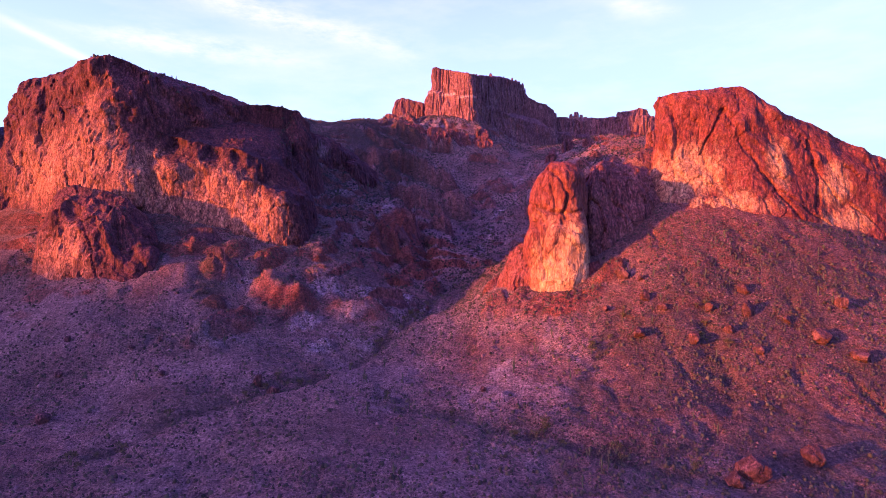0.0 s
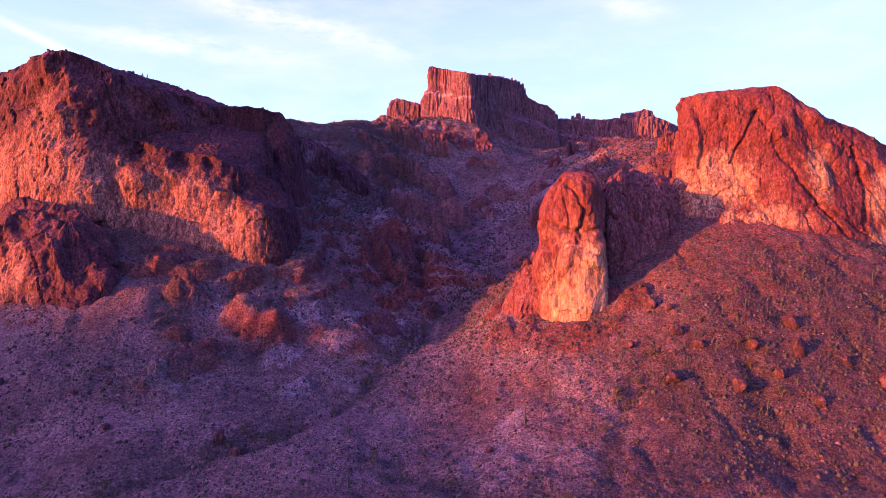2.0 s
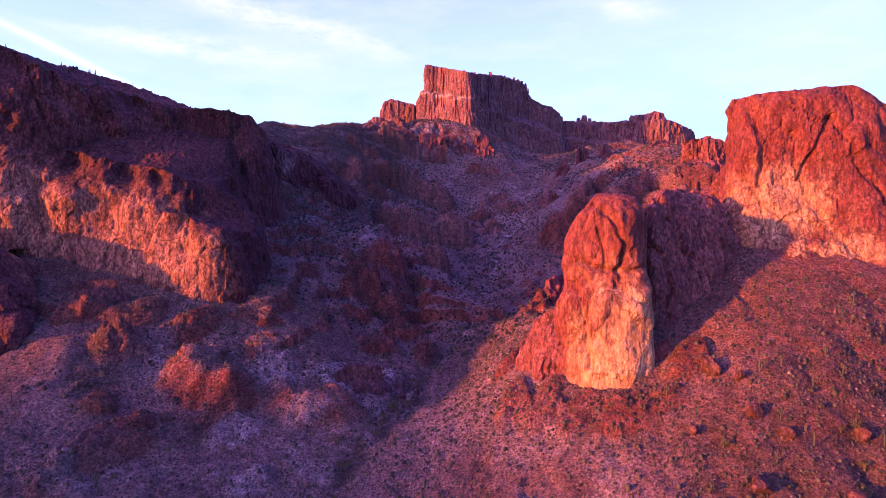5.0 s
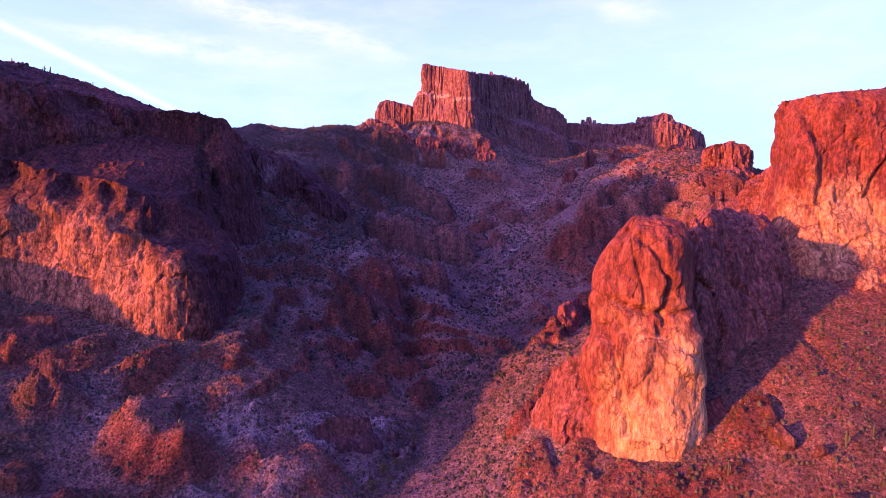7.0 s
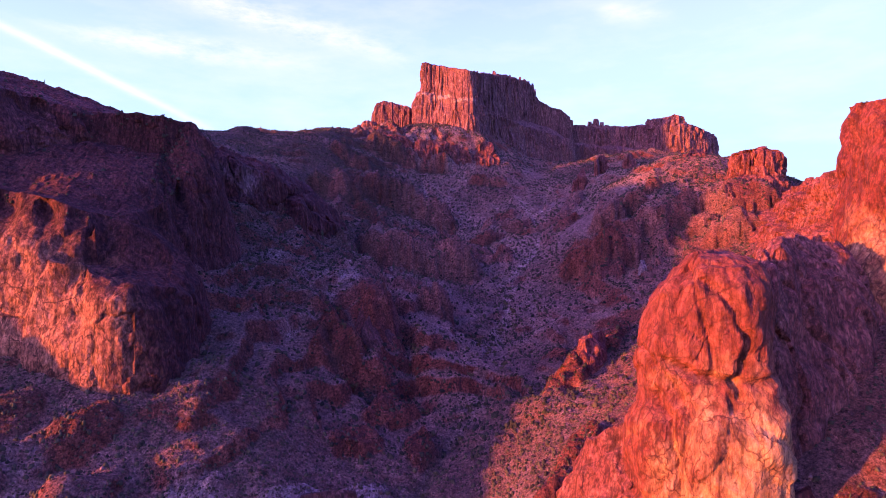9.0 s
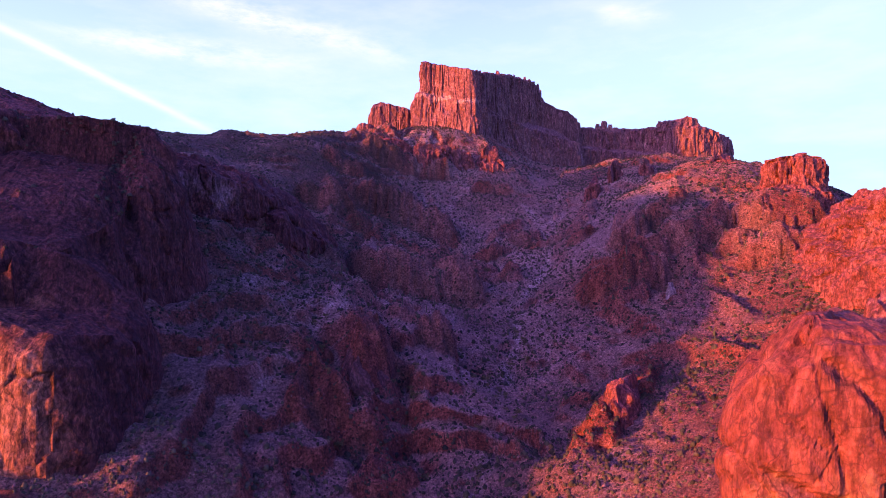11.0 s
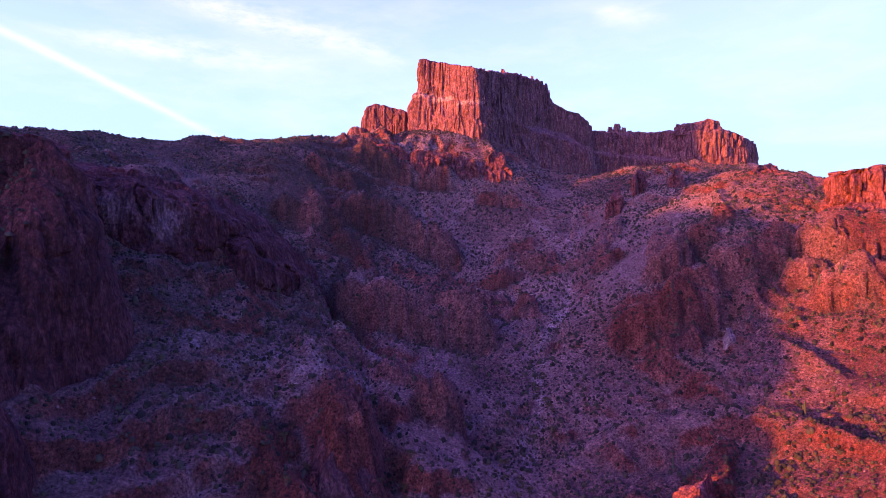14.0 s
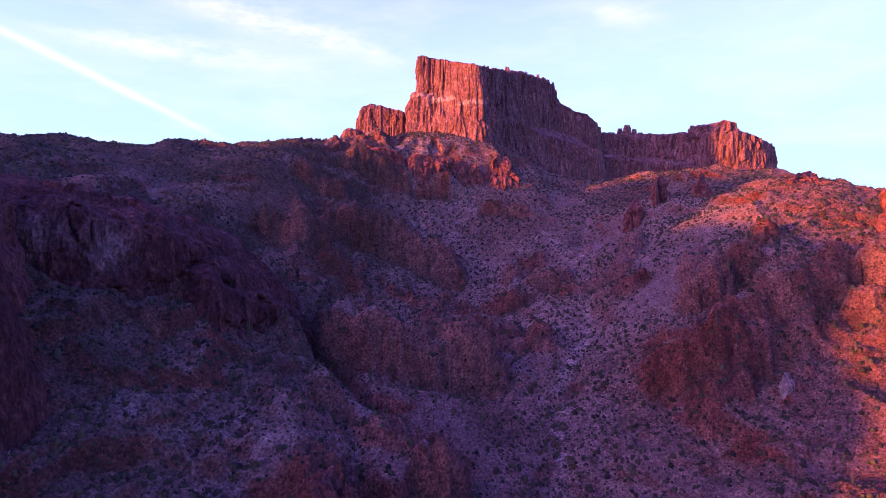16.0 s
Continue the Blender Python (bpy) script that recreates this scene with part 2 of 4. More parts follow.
                      [(175, 412, 155, 28, 40, 29), (238, 404, 160, 9, 26, 20), (278, 400, 142, 12, 26, 18), (200, 392, 130, 34, 24, 11), (282, 402, 118, 20, 20, 12)], 0.75, ((0.29, 0.115, 0.05), (0.42, 0.198, 0.088), (0.52, 0.265, 0.122)))
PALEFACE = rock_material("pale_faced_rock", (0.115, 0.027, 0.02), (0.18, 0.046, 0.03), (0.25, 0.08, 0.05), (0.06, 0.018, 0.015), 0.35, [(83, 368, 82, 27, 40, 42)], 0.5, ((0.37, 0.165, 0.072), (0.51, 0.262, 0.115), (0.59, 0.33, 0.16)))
WALL = rock_material("red_varnished_cliff", (0.066, 0.0175, 0.0155), (0.12, 0.033, 0.027), (0.18, 0.06, 0.046), (0.034, 0.0105, 0.011), 0.4,
                     [(-182, 446, 134, 46, 34, 38), (-240, 452, 150, 34, 30, 40), (-282, 456, 172, 28, 30, 48), (-330, 466, 160, 44, 34, 40), (-274, 398, 90, 28, 24, 30), (-142, 440, 118, 26, 18, 30)], 0.95, ((0.205, 0.066, 0.036), (0.32, 0.122, 0.066), (0.42, 0.182, 0.101)))
# dark base paints in the east side's shade, pale scars the sunlit front
PROW = rock_material("prow_rock_with_shade", (0.042, 0.0115, 0.0105), (0.078, 0.022, 0.018), (0.13, 0.042, 0.033), (0.022, 0.008, 0.0085), 0.45,
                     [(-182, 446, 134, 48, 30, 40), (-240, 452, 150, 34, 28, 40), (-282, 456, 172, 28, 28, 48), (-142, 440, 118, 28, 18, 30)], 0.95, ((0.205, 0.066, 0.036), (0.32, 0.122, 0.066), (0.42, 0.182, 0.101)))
# dark base paints in the cliff band's shade; the pale stains are its own
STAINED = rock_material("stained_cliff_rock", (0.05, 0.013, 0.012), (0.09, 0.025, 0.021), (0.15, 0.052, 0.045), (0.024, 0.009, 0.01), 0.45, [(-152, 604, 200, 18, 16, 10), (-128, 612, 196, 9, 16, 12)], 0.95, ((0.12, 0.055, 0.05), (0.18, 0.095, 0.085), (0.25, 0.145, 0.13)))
# boulder rock; its dull tone also paints in shade on the slope's knolls
DULL = rock_material("boulder_and_shaded_rock", (0.07, 0.026, 0.022), (0.112, 0.042, 0.034), (0.165, 0.072, 0.058), (0.04, 0.016, 0.015))
MESA = rock_material("columnar_rock", (0.125, 0.045, 0.042), (0.185, 0.074, 0.066), (0.28, 0.135, 0.12), (0.06, 0.024, 0.025), 0.5,
                     [(-15, 1055, 351, 14, 24, 3.4), (12, 1040, 344, 16, 24, 3.6), (40, 1022, 336, 16, 24, 3.6)], 0.95, ((0.3, 0.15, 0.13), (0.42, 0.24, 0.2), (0.5, 0.32, 0.27)))
SLAB = rock_material("grey_slab_rock", (0.15, 0.10, 0.092), (0.23, 0.165, 0.15), (0.33, 0.26, 0.245), (0.09, 0.055, 0.055), 0.25)


def ground_material():
    """Stony soil, bare bedrock where it is steep, swells out or takes the sun, pale gravel in the wash, and dark litter
    under thick brush that also paints in shade.
    """
    m, nt, b = material("desert_soil")

    def share(label):
        att = nt.nodes.new("ShaderNodeAttribute")
        att.attribute_name = label
        return att.outputs["Fac"]

    col = ramp(nt, tex(nt, 0.012, 8, 0.6), [(0.35, (0.104, 0.048, 0.038)), (0.5, (0.152, 0.075, 0.057)), (0.68, (0.205, 0.11, 0.084))])
    col = mix(nt, grey(nt, tex(nt, 0.06, 8, 0.7), 0.52, 0.72), col, (0.185, 0.096, 0.073))
    col = mix(nt, grey(nt, tex(nt, 0.035, 6, 0.7), 0.55, 0.75), col, (0.075, 0.046, 0.028))
    bare = ramp(nt, tex(nt, 0.12, 8, 0.65, (1, 1, 0.35)), [(0.3, (0.08, 0.022, 0.015)), (0.55, (0.146, 0.041, 0.025)), (0.75, (0.235, 0.083, 0.052))])
    bare = mix(nt, grey(nt, tex(nt, 0.35, 6, 0.65, (1, 1, 0.12)), 0.55, 0.68), bare, (0.038, 0.015, 0.015))
    nrm = nt.nodes.new("ShaderNodeSeparateXYZ")
    nt.links.new(nt.nodes.new("ShaderNodeNewGeometry").outputs["Normal"], nrm.inputs[0])
    col = mix(nt, ramp(nt, nrm.outputs["Z"], [(0.64, (1, 1, 1)), (0.8, (0, 0, 0))]), col, bare)
    col = mix(nt, share("bare"), col, bare)
    gravel = ramp(nt, tex(nt, 0.3, 8, 0.7), [(0.3, (0.15, 0.09, 0.078)), (0.5, (0.25, 0.165, 0.145)), (0.7, (0.36, 0.265, 0.24))])
    col = mix(nt, share("pale"), col, gravel)
    col = mix(nt, share("brush_and_shade"), col, (0.048, 0.031, 0.022))
    col = mix(nt, 1.0, col, ramp(nt, tex(nt, 0.9, 8, 0.82), [(0.38, (0.2, 0.18, 0.18)), (0.5, (0.95, 0.95, 0.95)), (0.64, (2.1, 2.1, 2.1))]), "MULTIPLY")
    col = mix(nt, 0.8, col, ramp(nt, tex(nt, 0.2, 8, 0.8), [(0.36, (0.5, 0.47, 0.47)), (0.62, (1.4, 1.4, 1.4))]), "MULTIPLY")
    nt.links.new(col, b.inputs["Base Color"])
    b.inputs["Roughness"].default_value = 0.95
    bump(nt, b, tex(nt, 0.1, 8, 0.6), 0.7, 3.0)
    bump(nt, b, tex(nt, 0.35, 8, 0.7), 1.0, 2.2)
    bump(nt, b, tex(nt, 1.1, 8, 0.7), 1.0, 0.9)
    return m


SOIL = ground_material()


def leaf_material(name, dark, light):
    m, nt, b = material(name)
    geo = nt.nodes.new("ShaderNodeNewGeometry")
    nt.links.new(ramp(nt, geo.outputs["Random Per Island"], [(0.0, dark), (1.0, light)]), b.inputs["Base Color"])
    b.inputs["Roughness"].default_value = 0.85
    return m


SCRUB = leaf_material("scrub_leaf", (0.018, 0.015, 0.009), (0.074, 0.058, 0.03))
HIGH_SCRUB = leaf_material("dark_scrub_leaf", (0.010, 0.010, 0.006), (0.05, 0.043, 0.022))
CACTUS = leaf_material("cactus_skin", (0.035, 0.04, 0.022), (0.05, 0.056, 0.03))


# ---- mesh helpers ----
def grid_mesh(name, pts, mat, closed=False, shade=True):
    """A sheet from an array of rows of points; closed: each row runs round."""
    r, c = pts.shape[:2]
    i = np.arange(r * c).reshape(r, c)
    j = np.concatenate([i, i[:, :1]], 1) if closed else i
    q = np.stack([j[:-1, :-1], j[:-1, 1:], j[1:, 1:], j[1:, :-1]], -1).reshape(-1, 4)
    me = bpy.data.meshes.new(name)
    me.vertices.add(r * c)
    me.vertices.foreach_set("co", pts.reshape(-1).astype(np.float32))
    me.loops.add(q.size)
    me.loops.foreach_set("vertex_index", q.reshape(-1).astype(np.int32))
    me.polygons.add(len(q))
    me.polygons.foreach_set("loop_start", np.arange(0, q.size, 4, dtype=np.int32))
    me.polygons.foreach_set("use_smooth", np.full(len(q), shade))
    me.update(calc_edges=True)
    me.validate()
    me.materials.append(mat)
    return me


# ---- ground ----
ACROSS = np.array([-420, -320, -240, -180, -130, -85, -40, 0, 40, 85, 130, 180, 240, 320, 420], float)
STATIONS = []


def section(y, heights):
    """A cross-section of the valley: the ground's height at each of ACROSS."""
    STATIONS.append((y, np.array(heights, float)))


section(0, (2, 0, 0, 0, 0, 1, 0, 0, 0, -1, -1, -1, -1, 0, 0))
section(150, (24, 18, 16, 17, 19, 20, 22, 22, 21, 19, 16, 13, 13, 17, 22))
section(230, (38, 28, 24, 22, 25, 27, 29, 29, 29, 31, 30, 28, 29, 34, 39))
section(290, (48, 36, 33, 33, 36, 35, 32, 33, 40, 48, 54, 57, 56, 55, 57))
section(340, (54, 45, 51, 57, 50, 42, 37, 42, 54, 69, 82, 87, 87, 77, 73))
section(390, (63, 61, 79, 82, 68, 59, 51, 53, 70, 90, 108, 120, 119, 101, 90))
section(440, (87, 97, 118, 107, 101, 88, 60, 54, 73, 98, 125, 146, 148, 124, 106))
section(490, (125, 148, 163, 146, 130, 106, 76, 67, 75, 91, 111, 138, 150, 138, 118))
section(540, (163, 195, 202, 181, 151, 128, 108, 92, 82, 92, 106, 127, 145, 145, 128))
section(590, (195, 226, 229, 205, 168, 139, 131, 112, 91, 98, 108, 125, 149, 145, 118))
section(640, (215, 240, 239, 217, 182, 150, 133, 120, 109, 114, 125, 143, 166, 160, 125))
section(700, (228, 244, 240, 219, 189, 158, 141, 134, 131, 140, 164, 179, 197, 196, 135))
section(780, (250, 258, 250, 230, 210, 189, 167, 150, 139, 152, 175, 201, 221, 218, 165))
section(870, (262, 270, 266, 262, 262, 236, 208, 192, 186, 190, 198, 212, 232, 236, 195))
section(915, (258, 272, 272, 272, 276, 258, 234, 220, 216, 215, 214, 224, 240, 246, 208))
section(960, (248, 265, 272, 280, 286, 278, 262, 256, 250, 243, 228, 234, 248, 256, 222))
section(1010, (250, 266, 276, 288, 290, 294, 296, 296, 294, 268, 246, 248, 254, 258, 235))
section(1080, (251, 270, 288, 300, 300, 303, 308, 316, 306, 290, 266, 258, 256, 260, 245))
section(1150, (245, 262, 280, 290, 292, 296, 304, 310, 300, 290, 275, 262, 254, 254, 250))
section(1300, (225, 237, 252, 264, 272, 277, 279, 280, 282, 284, 284, 284, 282, 279, 274))


def cubic(knots, values, q):
    """Values at q by cubic pieces through the knots, along the first axis."""
    k = np.clip(np.searchsorted(knots, q) - 1, 0, len(knots) - 2)
    d = np.gradient(values, knots, axis=0)
    h = (knots[k + 1] - knots[k])
    t = np.clip((q - knots[k]) / h, 0, 1)
    sh = (-1,) + (1,) * (values.ndim - 1)
    t, h = t.reshape(sh), h.reshape(sh)
    return ((2 * t**3 - 3 * t**2 + 1) * values[k] + (t**3 - 2 * t**2 + t) * h * d[k] + (3 * t**2 - 2 * t**3) * values[k + 1] + (t**3 - t**2) * h * d[k + 1])


def near_line(x, y, line):
    """The distance from a bent line and how far along it, from 0 to 1."""
    best, along = np.full(x.shape, 1e9), np.zeros(x.shape)
    n = len(line) - 1
    for i in range(n):
        (ax, ay), (bx, by) = line[i], line[i + 1]
        t = np.clip(((x - ax) * (bx - ax) + (y - ay) * (by - ay)) / ((bx - ax) ** 2 + (by - ay) ** 2), 0, 1)
        d = np.hypot(x - ax - t * (bx - ax), y - ay - t * (by - ay))
        along = np.where(d < best, (i + t) / n, along)
        best = np.minimum(best, d)
    return best, along


GULLIES = []


def gully(line, width, depth):
    GULLIES.append((line, width, depth))


gully([(-160, 215), (-120, 262), (-58, 317), (-22, 400), (-6, 462), (28, 531), (31, 572), (56, 644), (34, 762)], 7, 3.0)
gully([(120, 195), (70, 222), (20, 245), (-30, 280)], 6, 2.5)
gully([(140, 262), (120, 240), (90, 215)], 5, 1.8)
gully([(150, 330), (138, 290), (128, 250)], 6, 2.0)
gully([(105, 330), (78, 290), (60, 250)], 5, 1.5)
gully([(60, 645), (100, 760), (110, 806), (140, 900)], 8, 5.0)
gully([(34, 762), (0, 820), (-15, 900), (-20, 930)], 7, 4.0)
gully([(-95, 400), (-112, 440)], 6, 3.0)
gully([(-6, 500), (-16, 540), (-26, 575), (-36, 592), (-52, 625)], 9, 15.0)
gully([(30, 575), (12, 600), (-5, 618), (-24, 632), (-43, 652), (-62, 672), (-80, 700)], 10, 14.0)
gully([(-44, 500), (-50, 530), (-60, 562)], 8, 9.0)
gully([(56, 600), (110, 610), (150, 640), (175, 700)], 8, 3.0)

xs = np.concatenate([-1500 - np.geomspace(40, 3400, 16)[::-1], np.arange(-1500, -825, 45.0), np.arange(-820, -335, 8.0), np.arange(-330, 330.1, 1.45), 330 + np.geomspace(3, 4600, 60)])
ys = np.concatenate([-np.geomspace(5, 4600, 40)[::-1], np.linspace(0, 165, 40), np.arange(168, 720, 1.45), np.arange(720, 1000, 2.2), 1000 + np.geomspace(3, 3800, 70)])


def base_height(x1, y1):
    """The smooth lie of the land on the grid of x1 by y1, in rows of y."""
    st = np.array([s[0] for s in STATIONS], float)
    tab = np.array([s[1] for s in STATIONS])
    rows = cubic(st, tab, np.clip(y1, st[0], st[-1]))
    return cubic(ACROSS, rows.T, np.clip(x1, ACROSS[0], ACROSS[-1])).T


def benches(X, Y, Z):
    """Steps the slopes into broken bands of low cliff where the bedrock shows."""
    rocky = -0.36 + 0.24 * smooth(440, 520, Y) - 0.35 * smooth(-150, -230, X) * smooth(560, 640, Y) + 0.25 * smooth(340, 420, Y) * smooth(-40, -90, X)
    rocky = rocky - 0.6 * smooth(30, 80, X) * (1 - smooth(430, 520, Y)) 
    rocky = rocky - 0.5 * (1 - smooth(300, 350, Y))
    for tall, seed, wide in ((15.0, 60, 75.0), (7.0, 70, 34.0)):
        warp = 30 * fbm(X / 85, Y / 85, seed * 0.1, 4, seed) + 2.6 * ridged(X / 10, Y / 10, 0.4, 3, seed + 3)
        u = (Z + warp) / tall
        f = u - np.floor(u)
        step = tall * (np.floor(u) + smooth(0.40, 0.60, f)) - warp
        m = smooth(0.02, 0.3, fbm(X / wide, Y / wide, 0.6, 3, seed + 6) + rocky)
        Z = Z + (step - Z) * m * (0.5 if tall > 10 else 0.7)
    return Z


def mound(X, Y, line, wide, tall, sharp=2):
    D, A = near_line(X, Y, line)
    return tall * np.exp(-(D / wide) ** sharp)


def land(x1, y1):
    X, Y = np.meshgrid(x1, y1)
    Z = base_height(x1, y1)
    off = np.maximum(np.maximum(np.abs(X) - 420, 0), np.maximum(np.maximum(-Y, Y - 1300), 0))
    fall = np.where(X > 420, 500, 1400)
    Z = Z * (1 - smooth(0, 1, off / fall)) - 30 * smooth(0.2, 1.1, off / fall)
    Z = Z + smooth(200, 900, off) * 25 * fbm(X / 500, Y / 500, 0, 4, 40)
    # two unseen hills added to shade the upper valley, then a distant hill
    Z = np.maximum(np.maximum(Z, mound(X, Y, [(-560, 505), (-575, 640)], 42, 345, 4)), mound(X, Y, [(-640, 660), (-800, 800)], 90, 332)) + mound(X, Y, [(1900, 2600), (2600, 2200)], 420, 330)
    # an unseen far ridge towards the sun, added to shade the foreground and left slope
    Z = np.maximum(np.maximum(Z, mound(X, Y, [(-1300, -1500), (-1290, -900), (-1310, -300), (-1300, 300)], 170, 200)), mound(X, Y, [(-1305, -190), (-1300, 300)], 140, 212))
    for line, w, d in GULLIES:
        D, A = near_line(X, Y, line)
        D = D + 3 * fbm(X / 14, Y / 14, 1.0, 2, 9) + 7 * fbm(X / 45, Y / 45, 2.0, 2, 19)
        Z = Z - d * np.exp(-(D / w) ** 2) * smooth(0, 0.08, A) * smooth(0, 0.08, 1 - A)
    near = 1 - smooth(0, 300, off)
    Z = Z + near * (3.0 * fbm(X / 45, Y / 45, 0.3, 3, 3))
    Z = Z * (1 - near) + benches(X, Y, Z) * near
    rib = smooth(0.1, 0.8, ridged(X / 55 + 0.3 * Y / 55, Y / 90, 0.9, 3, 36)) * smooth(450, 520, Y)
    Z = Z + near * rib * 9.5 * smooth(-0.2, 0.3, fbm(X / 80, Y / 80, 0.1, 2, 38))
    rill = ridged(X / 26, Y / 26, 0.2, 3, 33)
    Z = Z + near * (-1.6 * smooth(0.35, 0.9, rill) + 1.2 * fbm(X / 9, Y / 9, 0.7, 3, 13) + 0.5 * fbm(X / 3.1, Y / 3.1, 0.2, 2, 23))
    return X, Y, Z


BULGES = []


def bulge(x, y, long, wide, tall, turn=0.0, pale=0.0):
    """Bedrock that swells out of the slope."""
    BULGES.append((x, y, long, wide, tall, radians(turn), pale))


# ribs that stand out from the slopes
for place in ((-34, 560, 36, 15, 10, 97), (-136, 350, 26, 13, 8, 60), (134, 650, 22, 12, 7, 70), (76, 526, 20, 9, 6, 50)):
    bulge(*place)
# broken red rock round the foot of the spire
for place in ((80, 348, 28, 11, 3, 8), (108, 362, 14, 10, 4, 35), (46, 366, 20, 10, 3.5, 62), (34, 376, 18, 9, 3.5, 66), (58, 354, 16, 10, 3, 50)):
    bulge(*place)
# slabs in and beside the wash
for place in ((-84, 408, 20, 14, 4, 20, 0.8), (-52, 420, 22, 13, 4, 30, 0.9), (-28, 441, 20, 9, 3, 40, 1.0), (-92, 372, 16, 10, 2.5, 30, 0.9), (-76, 346, 14, 8, 2, 70, 0.9), (-138, 331, 16, 7, 2.5, -20, 0.7), (-62, 388, 16, 9, 2, 20, 0.7), (-98, 570, 14, 8, 3, 30, 0.8), (-20, 425, 12, 6, 2, 40, 0.9)):
    bulge(*place)
# ribs and knolls of red rock over the valley sides
for place in ((-160, 405, 14, 8, 6, 10), (-185, 420, 16, 8, 6, 20), (-150, 372, 8, 6, 5), (-130, 425, 14, 8, 5, 40), (-22, 498, 18, 11, 8, 40), (-8, 478, 13, 9, 7, 60), (-36, 470, 16, 9, 6, 30), (-52, 522, 22, 12, 12, 60), (-34, 552, 20, 10, 9, 70), (-62, 545, 14, 9, 7, 60),
              (4, 592, 11, 8, 9, 70), (-18, 602, 14, 9, 6, 10), (-45, 600, 20, 10, 7, 120), (66, 506, 18, 9, 8, 50), (98, 545, 16, 9, 7, 45), (52, 430, 18, 8, 7, 50), (38, 412, 14, 6, 5, 50), (110, 560, 14, 7, 6, 50), (70, 545, 10, 6, 4, 50), (-40, 692, 44, 9, 9, 165),
              (12, 682, 30, 8, 8, 155), (-70, 660, 16, 8, 7, 130), (120, 640, 14, 8, 6, 60), (175, 660, 16, 8, 9, 60), (150, 720, 20, 9, 9, 60), (60, 720, 24, 9, 7, 90), (0, 760, 40, 10, 9, 170), (-70, 770, 40, 10, 10, 150), (-30, 830, 46, 10, 10, 165), (70, 830, 30, 9, 8, 40), (140, 800, 30, 10, 9, 60)):
    bulge(*place)

GX, GY, GZ = land(xs, ys)
PALE, BARE, FOOT = np.zeros(GZ.shape), np.zeros(GZ.shape), np.zeros(GZ.shape)


def ledge(line, tall, back, skin=5.5, worn=0.0):
    """A step of bare cliff along a bent line, facing the side on its right hand, with a bench behind that runs out into the slope after back metres; skin: how far the bare rock goes back; worn: 1 for a swell with no sharp edges."""
    q = np.array(line, float)
    i0, i1 = np.searchsorted(xs, (q[:, 0].min() - back, q[:, 0].max() + back))
    j0, j1 = np.searchsorted(ys, (q[:, 1].min() - back, q[:, 1].max() + back))
    cut = (slice(j0, j1), slice(i0, i1))
    X, Y = GX[cut], GY[cut]
    D, A = near_line(X, Y, line)
    k = np.clip((A * (len(q) - 1)).astype(int), 0, len(q) - 2)
    a, d = q[k], q[k + 1] - q[k]
    side = np.sign(d[..., 0] * (Y - a[..., 1]) - d[..., 1] * (X - a[..., 0]))
    cell, gap = blocks(X / 4.5, Y / 4.5, 0.3 + 0 * X, 377)
    S = D * side + 5 * fbm(X / 22, Y / 22, 0.4, 2, 371) + (1 - 0.75 * worn) * (1.7 * cell + 1.2 * (ridged(X / 3.4, Y / 3.4, 0.2, 2, 373) - 0.3))
    end = smooth(0, 0.16, A) * smooth(0, 0.16, 1 - A)
    high = tall * (1 + 0.5 * fbm(X / 16, Y / 16, 0.8, 2, 375)) * end
    GZ[cut] += high * (0.7 * smooth(-0.6 - 4 * worn, 1.6 + 7 * worn, S) + 0.3 * smooth(2.5, 5.5 + 8 * worn, S)) * (1 - smooth(0.25 * back, back, S)) * (smooth(-1, 0, S + 3) if worn < 0.5 else 1)
    if worn < 0.5:
        # trough and dark strip that paint in the shadow line under the ledge
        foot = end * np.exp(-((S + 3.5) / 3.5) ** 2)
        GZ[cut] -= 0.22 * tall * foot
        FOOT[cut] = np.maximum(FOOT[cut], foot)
    BARE[cut] = np.maximum(BARE[cut], (1 - 0.45 * worn) * end * smooth(-2.5, -0.5, S) * (1 - smooth(skin, skin * 1.5, S)))


ledge([(-140, 408), (-132, 390), (-114, 378), (-94, 381), (-82, 400)], 13, 44, 22, 1.0)
ledge([(-92, 398), (-80, 385), (-62, 380), (-44, 387), (-34, 402)], 8, 36, 18, 1.0)
ledge([(-176, 402), (-162, 393), (-148, 398)], 5, 20, 8, 0.8)
ledge([(-200, 424), (-180, 414), (-158, 418), (-140, 430)], 6, 20, 8, 0.7)
ledge([(208, 682), (216, 664), (232, 653), (252, 648), (272, 652)], 19, 44, 10)
ledge([(196, 640), (212, 630), (232, 628), (252, 632)], 12, 26, 8)
ledge([(-70, 680), (-58, 671), (-43, 666), (-16, 669), (10, 669), (26, 671), (44, 684)], 20, 40)
ledge([(-84, 795), (-52, 812), (-30, 819), (0, 816), (28, 822)], 21, 42)
ledge([(-8, 774), (20, 768), (50, 770), (72, 780)], 8, 22)
ledge([(92, 654), (112, 645), (130, 643), (150, 648), (172, 658)], 15, 32)
ledge([(154, 676), (178, 667), (200, 668), (218, 678)], 12, 28)
ledge([(38, 918), (62, 912), (88, 908)], 8, 20)
ledge([(-88, 916), (-58, 918), (-30, 924), (0, 930), (34, 936)], 17, 32)
ledge([(126, 698), (133, 685), (146, 681), (158, 690), (162, 700)], 20, 26)
ledge([(156, 706), (167, 697), (180, 702)], 9, 16)
ledge([(180, 720), (190, 711), (202, 718)], 9, 16)
ledge([(108, 742), (120, 733), (133, 740)], 8, 16)
ledge([(192, 660), (206, 652), (222, 656)], 9, 18)
ledge([(-14, 588), (0, 583), (14, 590)], 9, 20)
ledge([(-130, 775), (-105, 765), (-84, 772), (-66, 782)], 14, 30)
